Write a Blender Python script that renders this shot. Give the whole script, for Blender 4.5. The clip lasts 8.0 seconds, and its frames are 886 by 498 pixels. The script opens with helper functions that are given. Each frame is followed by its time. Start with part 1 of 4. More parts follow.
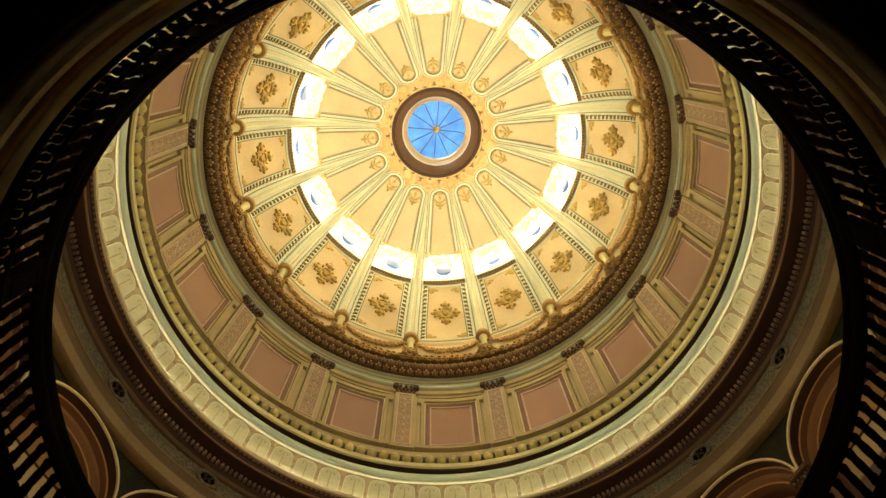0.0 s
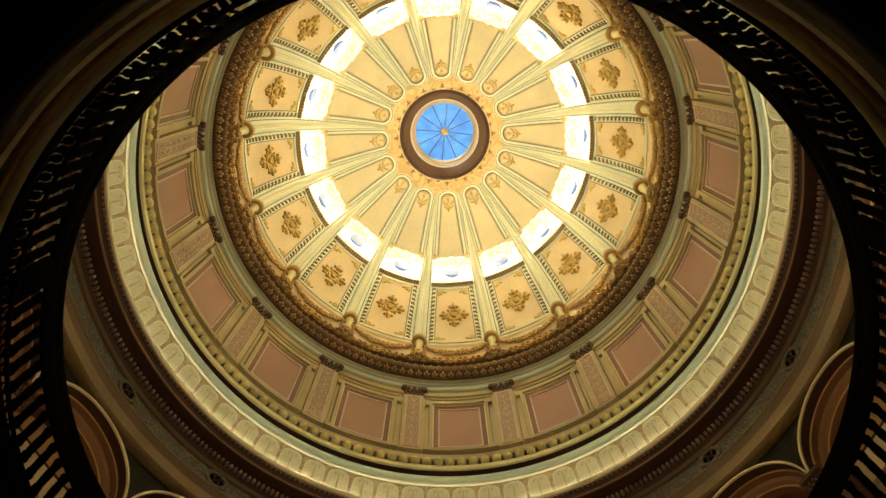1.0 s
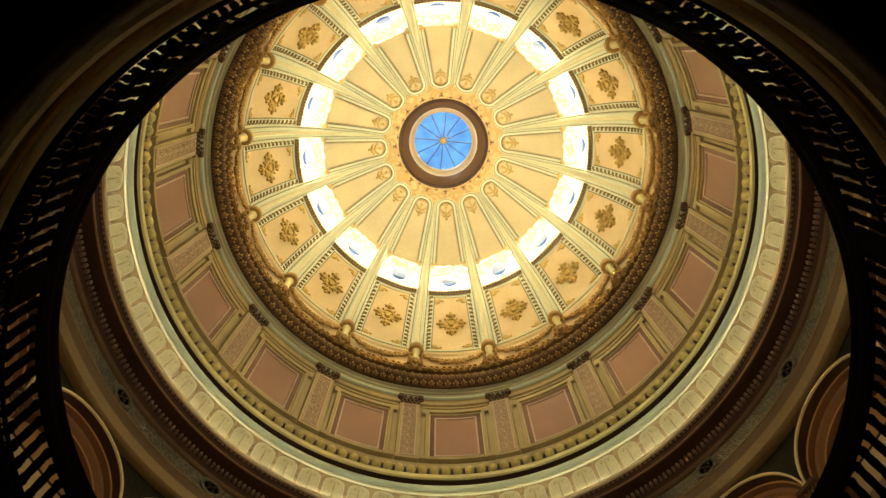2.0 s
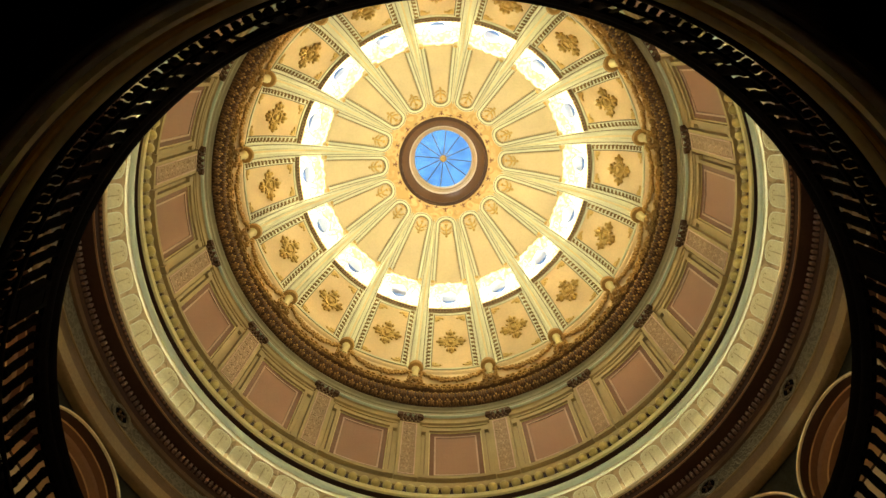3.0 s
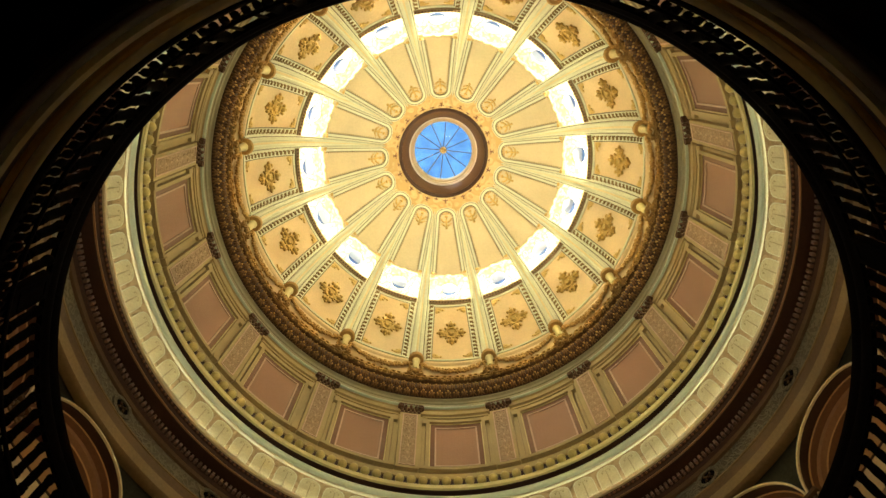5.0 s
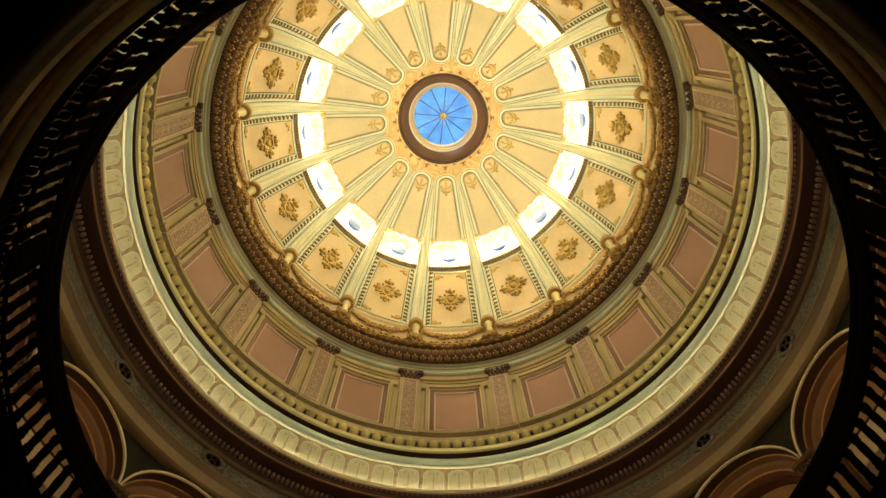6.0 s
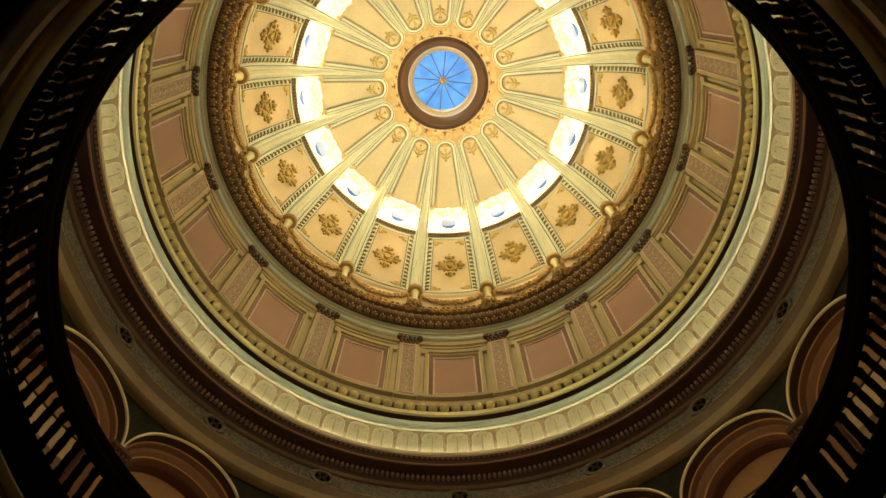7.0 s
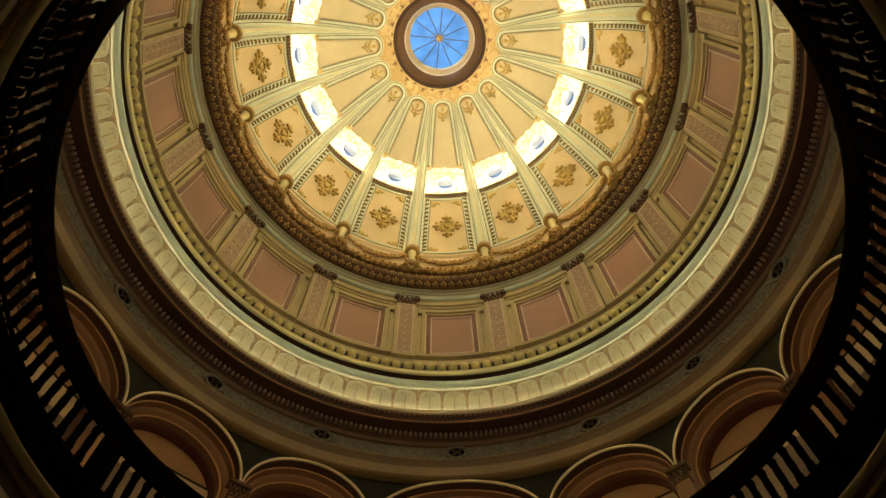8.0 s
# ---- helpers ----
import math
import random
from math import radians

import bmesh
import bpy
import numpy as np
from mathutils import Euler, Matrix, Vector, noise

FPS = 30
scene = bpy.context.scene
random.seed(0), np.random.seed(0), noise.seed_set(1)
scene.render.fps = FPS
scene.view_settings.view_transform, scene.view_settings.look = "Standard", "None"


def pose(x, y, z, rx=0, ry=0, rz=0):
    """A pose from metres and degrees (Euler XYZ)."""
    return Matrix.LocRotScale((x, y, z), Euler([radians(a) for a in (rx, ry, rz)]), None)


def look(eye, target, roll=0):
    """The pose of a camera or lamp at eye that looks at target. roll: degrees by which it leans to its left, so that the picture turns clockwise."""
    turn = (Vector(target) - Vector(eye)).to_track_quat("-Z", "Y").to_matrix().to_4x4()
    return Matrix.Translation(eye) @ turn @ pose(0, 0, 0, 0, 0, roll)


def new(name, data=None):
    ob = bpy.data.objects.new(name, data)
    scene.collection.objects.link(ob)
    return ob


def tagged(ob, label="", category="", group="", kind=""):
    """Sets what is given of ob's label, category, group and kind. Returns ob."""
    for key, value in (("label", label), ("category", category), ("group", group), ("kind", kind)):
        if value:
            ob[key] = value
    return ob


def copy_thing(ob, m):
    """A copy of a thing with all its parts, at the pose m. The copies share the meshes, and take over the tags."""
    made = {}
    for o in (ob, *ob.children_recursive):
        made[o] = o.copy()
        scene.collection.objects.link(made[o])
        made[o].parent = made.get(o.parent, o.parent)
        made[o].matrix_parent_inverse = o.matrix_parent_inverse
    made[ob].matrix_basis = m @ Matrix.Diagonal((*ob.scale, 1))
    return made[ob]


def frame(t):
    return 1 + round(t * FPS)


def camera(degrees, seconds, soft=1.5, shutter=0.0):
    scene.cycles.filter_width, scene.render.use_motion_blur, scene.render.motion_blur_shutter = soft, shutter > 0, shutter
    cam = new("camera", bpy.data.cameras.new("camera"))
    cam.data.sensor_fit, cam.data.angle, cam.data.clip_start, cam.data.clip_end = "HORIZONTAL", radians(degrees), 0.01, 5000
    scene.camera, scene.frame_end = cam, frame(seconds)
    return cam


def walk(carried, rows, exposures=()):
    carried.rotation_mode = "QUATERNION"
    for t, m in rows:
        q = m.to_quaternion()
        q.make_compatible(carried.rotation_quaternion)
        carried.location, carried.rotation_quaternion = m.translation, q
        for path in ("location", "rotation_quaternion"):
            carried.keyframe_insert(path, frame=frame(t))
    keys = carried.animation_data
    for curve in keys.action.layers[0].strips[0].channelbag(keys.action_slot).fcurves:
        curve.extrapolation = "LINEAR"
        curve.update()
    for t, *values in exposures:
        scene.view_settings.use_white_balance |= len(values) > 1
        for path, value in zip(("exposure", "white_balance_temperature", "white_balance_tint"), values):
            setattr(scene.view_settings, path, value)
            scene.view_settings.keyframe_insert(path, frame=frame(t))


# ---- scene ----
cam = camera(65.17, 8.0)
EYE = 1.6  # eye level above the rotunda floor; heights h below are counted from it

# t, x, y, z, heading to the right, tilt up, lean
ROWS = [
    (0, -0.024, -3.877, 1.612, 0.32, 73.59, -3.19),
    (0.5, -0.034, -3.868, 1.608, -0.75, 73.82, -2.33),
    (1, -0.028, -3.857, 1.607, -2.06, 73.82, -0.95),
    (1.5, -0.025, -3.849, 1.599, -1.52, 74.11, -1.11),
    (3, -0.019, -3.850, 1.596, -1.24, 75.98, -1.25),
    (3.5, -0.019, -3.859, 1.600, -0.97, 76.93, -1.70),
    (4, -0.020, -3.855, 1.600, -0.89, 77.07, -1.71),
    (4.5, -0.019, -3.850, 1.601, -1.23, 76.46, -1.37),
    (6, -0.033, -3.801, 1.596, -1.37, 72.64, -1.10),
    (6.5, -0.030, -3.789, 1.592, -1.55, 71.32, -0.67),
    (7, -0.023, -3.777, 1.602, -1.42, 69.88, -0.94),
    (7.5, -0.017, -3.771, 1.597, -1.04, 68.37, -1.46),
    (8, -0.028, -3.767, 1.600, -0.92, 66.64, -1.47),
]


def sight(x, y, z, heading, tilt, lean):
    a, b = radians(heading), radians(tilt)
    way = Vector((math.sin(a) * math.cos(b), math.cos(a) * math.cos(b), math.sin(b)))
    eye = Vector((x, y, z))
    return look(eye, eye + way * 10, lean)


walk(cam, [(r[0], sight(*r[1:])) for r in ROWS],
     [(0, 2.40), (1.0, 2.30), (3.5, 2.32), (6.5, 2.3), (8, 2.06)])

# ---- light ----
world = bpy.data.worlds.new("sky")
world.use_nodes = True
scene.world = world
wn = world.node_tree.nodes
sky = wn.new("ShaderNodeTexSky")
sky.sky_type, sky.sun_disc = "NISHITA", False
sky.sun_elevation, sky.sun_rotation = radians(32), radians(200)
world.node_tree.links.new(sky.outputs[0], wn["Background"].inputs[0])
wn["Background"].inputs[1].default_value = 0.15
sun = new("sun", bpy.data.lights.new("sun", "SUN"))
sun.data.energy, sun.data.angle, sun.data.color = 0.8, radians(12), (1, 0.95, 0.86)
sun.matrix_world = pose(0, 0, 60, 58, 0, -20)
COVE, RING, SCONCE = 7.0, 37.0, 15.0  # strength of the cornice cove tubes, the lamps behind the dome windows and the gallery globes
WARM, WHITE, AMBER = (0.97, 0.97, 0.80), (1.0, 0.95, 0.66), (1.0, 0.76, 0.40)


# ---- materials ----
def paint(name, colour, rough=0.6, metal=0.0, vary=0.18, big=0.9, small=14.0, bump=0.25, per_piece=0.0, spec=0.3):
    m = bpy.data.materials.new(name)
    m.use_nodes = True
    n, l = m.node_tree.nodes, m.node_tree.links
    b = n["Principled BSDF"]
    co = n.new("ShaderNodeTexCoord")
    t1, t2 = n.new("ShaderNodeTexNoise"), n.new("ShaderNodeTexNoise")
    t1.inputs["Scale"].default_value, t1.inputs["Detail"].default_value = big, 5
    t2.inputs["Scale"].default_value, t2.inputs["Detail"].default_value = small, 6
    l.new(co.outputs["Object"], t1.inputs["Vector"])
    l.new(co.outputs["Object"], t2.inputs["Vector"])
    add = n.new("ShaderNodeMath")
    add.operation = "ADD"
    l.new(t1.outputs["Fac"], add.inputs[0])
    l.new(t2.outputs["Fac"], add.inputs[1])
    ramp = n.new("ShaderNodeMapRange")
    ramp.inputs["From Min"].default_value, ramp.inputs["From Max"].default_value = 0.65, 1.35
    ramp.inputs["To Min"].default_value, ramp.inputs["To Max"].default_value = 1 - vary, 1 + vary
    l.new(add.outputs[0], ramp.inputs["Value"])
    value = ramp.outputs[0]
    if per_piece:
        info = n.new("ShaderNodeObjectInfo")
        r2 = n.new("ShaderNodeMapRange")
        r2.inputs["To Min"].default_value, r2.inputs["To Max"].default_value = 1 - per_piece, 1 + per_piece
        l.new(info.outputs["Random"], r2.inputs["Value"])
        mul = n.new("ShaderNodeMath")
        mul.operation = "MULTIPLY"
        l.new(value, mul.inputs[0])
        l.new(r2.outputs[0], mul.inputs[1])
        value = mul.outputs[0]
    sc = n.new("ShaderNodeVectorMath")
    sc.operation = "SCALE"
    sc.inputs[0].default_value = colour
    l.new(value, sc.inputs["Scale"])
    l.new(sc.outputs[0], b.inputs["Base Color"])
    b.inputs["Roughness"].default_value, b.inputs["Metallic"].default_value = rough, metal
    bp = n.new("ShaderNodeBump")
    bp.inputs["Strength"].default_value, bp.inputs["Distance"].default_value = bump, 0.02
    l.new(t2.outputs["Fac"], bp.inputs["Height"])
    l.new(bp.outputs[0], b.inputs["Normal"])
    b.inputs["Specular IOR Level"].default_value = spec
    return m


def relief(name, ground, raised, scale, rough=0.6):
    """Painted ground with low modelled scrollwork picked out in a second colour."""
    m = paint(name, ground, rough)
    n, l = m.node_tree.nodes, m.node_tree.links
    b = n["Principled BSDF"]
    co = n.new("ShaderNodeTexCoord")
    warp = n.new("ShaderNodeTexNoise")
    warp.inputs["Scale"].default_value = scale * 0.6
    mixv = n.new("ShaderNodeMixRGB")
    mixv.inputs[0].default_value = 0.12
    l.new(co.outputs["Object"], warp.inputs["Vector"])
    l.new(co.outputs["Object"], mixv.inputs[1])
    l.new(warp.outputs["Color"], mixv.inputs[2])
    v = n.new("ShaderNodeTexVoronoi")
    v.feature = "SMOOTH_F1"
    v.inputs["Scale"].default_value = scale
    l.new(mixv.outputs[0], v.inputs["Vector"])
    w = n.new("ShaderNodeMath")
    w.operation = "SINE"
    k = n.new("ShaderNodeMath")
    k.operation = "MULTIPLY"
    k.inputs[1].default_value = 16
    l.new(v.outputs["Distance"], k.inputs[0])
    l.new(k.outputs[0], w.inputs[0])
    r = n.new("ShaderNodeMapRange")
    r.inputs["From Min"].default_value, r.inputs["From Max"].default_value = -0.2, 0.5
    l.new(w.outputs[0], r.inputs["Value"])
    mix = n.new("ShaderNodeMixRGB")
    l.new(r.outputs[0], mix.inputs[0])
    old = b.inputs["Base Color"].links[0].from_socket
    l.new(old, mix.inputs[1])
    mix.inputs[2].default_value = (*raised, 1)
    l.new(mix.outputs[0], b.inputs["Base Color"])
    bp = n.new("ShaderNodeBump")
    bp.inputs["Strength"].default_value, bp.inputs["Distance"].default_value = 0.6, 0.03
    l.new(r.outputs[0], bp.inputs["Height"])
    l.new(bp.outputs[0], b.inputs["Normal"])
    return m


def lamp_skin(name, colour, strength):
    m = bpy.data.materials.new(name)
    m.use_nodes = True
    b = m.node_tree.nodes["Principled BSDF"]
    b.inputs["Base Color"].default_value = (0.9, 0.9, 0.88, 1)
    b.inputs["Emission Color"].default_value, b.inputs["Emission Strength"].default_value = (*colour, 1), strength
    return m


CREAM = paint("cream_plaster", (0.75, 0.575, 0.31), 0.55, vary=0.10)
CREAM_PALE = paint("pale_cream_plaster", (0.69, 0.57, 0.335), 0.55, vary=0.10)
RIB = paint("green_cream_paint", (0.71, 0.71, 0.50), 0.5, vary=0.10)
SAGE = paint("sage_green_paint", (0.41, 0.38, 0.235), 0.5, vary=0.12)
LINE = paint("slate_green_line", (0.19, 0.18, 0.105), 0.5)
OLIVE = paint("olive_tan_paint", (0.47, 0.36, 0.165), 0.55, vary=0.12)
OCHRE = paint("ochre_paint", (0.55, 0.33, 0.10), 0.5, vary=0.12)
PINK = paint("rose_brown_paint", (0.375, 0.20, 0.12), 0.5, vary=0.04, per_piece=0.05)
ROSE = paint("rose_line_paint", (0.64, 0.46, 0.33), 0.5)
OCHRECREAM = paint("ochre_cream_paint", (0.76, 0.65, 0.35), 0.5, vary=0.12)
BROWN = paint("brown_paint", (0.21, 0.095, 0.042), 0.5, vary=0.15)
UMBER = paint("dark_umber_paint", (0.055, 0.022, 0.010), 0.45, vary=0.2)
GOLD = paint("old_gilding", (0.63, 0.43, 0.135), 0.6, 0.1, vary=0.3, small=20, bump=0.5)
GILT = paint("bright_gilt_line", (0.88, 0.74, 0.44), 0.4, 0.0, vary=0.15)
BRONZE = paint("dark_bronzed_foliage", (0.24, 0.13, 0.045), 0.75, 0.0, vary=0.4, small=18, bump=0.6)
TAN = paint("tan_lunette_paint", (0.60, 0.34, 0.13), 0.55, vary=0.12)
CLAY = paint("clay_brown_paint", (0.36, 0.195, 0.09), 0.5, vary=0.12)
PALEGREEN = paint("pale_green_paint", (0.66, 0.76, 0.60), 0.45, vary=0.08)
YELLOW = paint("yellow_cream_line", (0.80, 0.70, 0.34), 0.45, vary=0.08)
WHITEWASH = relief("whitewashed_shell", (0.84, 0.81, 0.73), (0.76, 0.64, 0.36), 5.5)
# wood blackened beyond its own tone, so parts against the light read as silhouettes
WOOD = paint("shade_black_walnut", (0.005, 0.0035, 0.003), 0.95, vary=0.3, spec=0.04)
# near-black: the darkness of the unlit lower storey is put into this colour
DARKSTONE = paint("unlit_black_plaster", (0.008, 0.004, 0.003), 0.95, vary=0.2, spec=0.03)
MARBLE = paint("grey_marble", (0.55, 0.50, 0.43), 0.35, vary=0.2)
SCROLL = relief("scroll_frieze", (0.13, 0.108, 0.065), (0.185, 0.16, 0.105), 9.0)
PILASTER = relief("pilaster_scrollwork", (0.36, 0.23, 0.13), (0.42, 0.295, 0.17), 9.0)
SCROLLWORK = paint("dull_rose_gilt", (0.53, 0.38, 0.23), 0.55)
PALMETTE = relief("palmette_ground", (0.29, 0.20, 0.09), (0.34, 0.245, 0.115), 4.0)
TONGUE = paint("palmette_tongue", (0.39, 0.335, 0.18), 0.55, vary=0.22, small=22)
STEM = paint("dark_olive_stem", (0.255, 0.205, 0.095), 0.55)
STENCIL = relief("stencilled_ochre", (0.68, 0.49, 0.22), (0.60, 0.39, 0.15), 3.2)
COVE_SKIN = lamp_skin("cove_tube_light", WARM, COVE)
DENTIL = paint("pinkish_brown_paint", (0.24, 0.15, 0.11), 0.5)
DUSK = paint("dull_olive_brown", (0.13, 0.075, 0.032), 0.55)
# blue of the shaded crescent in each porthole
SLATEBLUE = paint("crescent_shade_blue", (0.055, 0.10, 0.26), 0.5)
ROSEWHITE = paint("rose_white_paint", (0.70, 0.60, 0.52), 0.5)
LEAFGOLD = paint("brown_gilt_leaf", (0.60, 0.365, 0.115), 0.75, vary=0.35, small=20, bump=0.5)
DARKLEAF = paint("dark_leaf_bronze", (0.11, 0.058, 0.025), 0.6, vary=0.3)
BEADGOLD = paint("olive_gilt_bead", (0.64, 0.53, 0.21), 0.3, 0.15, vary=0.2, per_piece=0.12)
REVEAL = paint("deep_brown_paint", (0.125, 0.06, 0.024), 0.5)
TOOTH = paint("olive_bronze_leaf", (0.27, 0.185, 0.065), 0.6, vary=0.3)
BARGREY = paint("grey_bronze_bar", (0.16, 0.15, 0.13), 0.5)
SILLBROWN = paint("bronzed_sill_paint", (0.26, 0.17, 0.08), 0.55)
DULLPINK = paint("dull_pinkish_plaster", (0.31, 0.215, 0.13), 0.6)
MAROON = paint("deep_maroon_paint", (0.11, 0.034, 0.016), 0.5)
BEIGE = paint("greyed_beige_paint", (0.52, 0.41, 0.26), 0.5)
PALE = paint("pale_green_cream", (0.47, 0.45, 0.28), 0.5, vary=0.12)
LAMP_SKIN = lamp_skin("sconce_glass", AMBER, SCONCE)
FRAMEBROWN = paint("russet_brown_paint", (0.19, 0.082, 0.038), 0.5)
ARCHITRAVE = paint("dull_olive_tan", (0.26, 0.172, 0.075), 0.55)
RING_SKIN = lamp_skin("window_ring_light", WHITE, RING)


# ---- shaping ----
def spot(r, a, h):
    """Point at radius r, angle a (degrees from the far side, clockwise from above) and height h over the eye."""
    a = radians(a)
    return (r * math.sin(a), r * math.cos(a), h + EYE)


def part(name, data, material, parent=None, label="", smooth=None):
    """data: (vertices, faces) or a bmesh."""
    me = bpy.data.meshes.new(name)
    if isinstance(data, tuple):
        me.from_pydata(data[0], [], data[1])
        b = bmesh.new()
        b.from_mesh(me)
    else:
        b = data
    bmesh.ops.remove_doubles(b, verts=b.verts, dist=1e-5)
    bmesh.ops.recalc_face_normals(b, faces=b.faces)
    b.to_mesh(me)
    b.free()
    if smooth:
        me.shade_smooth()
        me.set_sharp_from_angle(angle=radians(smooth))
    me.materials.append(material)
    ob = new(name, me)
    if parent:
        ob.parent = parent
    if label:
        tagged(ob, label)
    return ob


def base(name, label, category, kind="structure", group=""):
    return tagged(new(name), label, category, group, kind)


def around(ob, angles):
    """Copies of ob turned about the rotunda's axis; ob itself stays at the angle it was built for."""
    return [copy_thing(ob, pose(0, 0, 0, 0, 0, -a)) for a in angles]


BAYS = [22.5 * k for k in range(1, 16)]


def lathe(profile, n=192, closed=True):
    """Ring turned from (r, h) points; closed joins the last to the first."""
    v, f, m = [], [], len(profile)
    for i in range(n):
        a = 360 * i / n
        v += [spot(r, a, h) for r, h in profile]
    for i in range(n):
        j = (i + 1) % n
        for k in range(m if closed else m - 1):
            q = (k + 1) % m
            f.append((i * m + k, i * m + q, j * m + q, j * m + k))
    return v, f


def band(p, n=192, t=0.12):
    """A moulded ring with thickness: inner profile p from bottom to top, backed t further out."""
    back = [(max(r for r, h in p) + t, p[-1][1]), (max(r for r, h in p) + t, p[0][1])]
    return lathe(p + back, n)


def tube(r0, h0, rr, n=160, k=10):
    return lathe([(r0 + rr * math.cos(2 * math.pi * i / k), h0 + rr * math.sin(2 * math.pi * i / k)) for i in range(k)], n)


# the dome's inner curve, from the springing to the eye
CURVE = [(7.36, 25.12), (7.22, 25.85), (6.96, 26.65), (6.52, 27.6), (5.98, 28.49), (5.55, 29.02), (5.10, 29.53),
         (4.4, 30.24), (3.6, 30.93), (2.8, 31.5), (2.4, 31.76), (1.95, 32.0)]


def smooth_curve(pts, per=8):
    out = []
    for i in range(len(pts) - 1):
        p0, p1, p2, p3 = (np.array(pts[max(0, min(len(pts) - 1, i + d))]) for d in (-1, 0, 1, 2))
        for s in range(per):
            u = s / per
            out.append(0.5 * (2 * p1 + (p2 - p0) * u + (2 * p0 - 5 * p1 + 4 * p2 - p3) * u * u + (3 * p1 - p0 - 3 * p2 + p3) * u ** 3))
    return [tuple(float(c) for c in p) for p in out] + [pts[-1]]


DENSE = smooth_curve(CURVE)
ARC = [0.0]
for (ra, ha), (rb, hb) in zip(DENSE, DENSE[1:]):
    ARC.append(ARC[-1] + math.hypot(rb - ra, hb - ha))


def dome(s, x=0.0, off=0.0, a=0.0):
    """Point on the dome s metres up its curve, x metres to the side of angle a, off metres inwards."""
    s = min(max(s, 0.0), ARC[-1] - 1e-6)
    i = int(np.searchsorted(ARC, s, side="right")) - 1
    i = min(i, len(ARC) - 2)
    u = (s - ARC[i]) / (ARC[i + 1] - ARC[i])
    (ra, ha), (rb, hb) = DENSE[i], DENSE[i + 1]
    r, h, g = ra + (rb - ra) * u, ha + (hb - ha) * u, math.hypot(rb - ra, hb - ha)
    nr, nh = -(hb - ha) / g, (rb - ra) / g
    return spot(r + nr * off, a + math.degrees(x / r), h + nh * off)


def s_at(r):
    """Length along the curve at which the dome's radius is r."""
    return float(np.interp(-r, [-p[0] for p in DENSE], ARC))


def curve_part(s0, s1, n=24, off=0.0):
    out = []
    for i in range(n + 1):
        x, y, z = dome(s0 + (s1 - s0) * i / n, 0, off)
        out.append((math.hypot(x, y), z - EYE))
    return out


S_SILL, S_HEAD = s_at(5.98), s_at(5.10)

# ---- large structure ----
rotunda_floor = tagged(part("floor", lathe([(0.001, -EYE), (11.5, -EYE), (11.5, -EYE - 0.3), (0.001, -EYE - 0.3)], 64), MARBLE), "grey marble floor of the lower rotunda", "floor", kind="structure")
# wall and ceiling carry the lower storey's darkness in their colour
lower_wall = tagged(part("wall_lower", lathe([(11.0, -EYE), (11.0, 5.2), (11.5, 5.2), (11.5, -EYE)], 96), DARKSTONE), "plaster wall of the lower rotunda, coloured near-black as unlit", "wall", kind="structure")
ceiling = tagged(part("ceiling", lathe([(5.35, 5.16), (11.5, 5.16), (11.5, 5.75), (5.35, 5.75)], 160), DARKSTONE), "ceiling round the open well, coloured near-black as unlit", "ceiling", kind="structure")
gallery_floor = tagged(part("floor_gallery", lathe([(4.98, 5.80), (11.5, 5.80), (11.5, 5.98), (4.98, 5.98)], 160), MARBLE), "marble gallery floor round the open well", "floor", kind="structure")
# brown mouldings: cream bands paint their highlights, umber bands the shade between
fascia = base("trim_well", "moulded plaster fascia round the well with highlights and shade painted in bands", "trim")
part("soffit_ring", band([(5.34, 5.10), (4.88, 5.10), (4.86, 5.14), (4.86, 5.27)], t=0.02), DARKSTONE, fascia, "soffit coloured nearly black as unlit")
part("outer_band", band([(4.85, 5.28), (4.83, 5.30), (4.82, 5.34), (4.80, 5.41), (4.84, 5.43)], t=0.15), UMBER, fascia, "dark umber moulding", 35)
part("upper_moulding", band([(4.86, 5.44), (4.77, 5.47), (4.75, 5.53), (4.79, 5.57)], t=0.15), CREAM_PALE, fascia, "cream moulding", 35)
part("dark_band", band([(4.80, 5.58), (4.80, 5.74)], t=0.15), UMBER, fascia)
part("gilt_line", band([(4.77, 5.745), (4.745, 5.765), (4.77, 5.79)], t=0.15), OCHRE, fascia)
part("lower_band", band([(4.79, 5.80), (4.79, 5.90)], t=0.15), UMBER, fascia)
part("face", band([(4.77, 5.905), (4.735, 5.93), (4.715, 5.97), (4.73, 6.015)], t=0.15), CREAM_PALE, fascia, "cream moulding", 35)

# unseen enclosure, added so that sun and sky don't leak in
outer = tagged(part("wall_outer", lathe([(10.6, 5.98), (10.6, 24.5), (7.9, 27.75), (8.1, 28.0), (11.0, 24.7), (11.0, 5.98)], 96), DARKSTONE), "unseen outer wall added to keep daylight out round the drum", "wall", kind="structure")


# ---- shapes on curved surfaces ----
def on_dome(a=0.0):
    return lambda x, s, d: dome(s, x, d, a)


def on_ring(r, a=0.0):
    """x metres along the ring at radius r, height h, d metres towards the axis."""
    return lambda x, h, d: spot(r - d, a + math.degrees(x / r), h)


def frame_mesh(outer, inner, put, d0, d1):
    """A flat frame between two loops of equally many points, from depth d0 to d1."""
    n = len(outer)
    v = [put(x, y, d) for loop, d in ((outer, d0), (outer, d1), (inner, d1), (inner, d0)) for x, y in loop]
    f = [(k * n + i, k * n + (i + 1) % n, ((k + 1) % 4) * n + (i + 1) % n, ((k + 1) % 4) * n + i) for k in range(4) for i in range(n)]
    return v, f


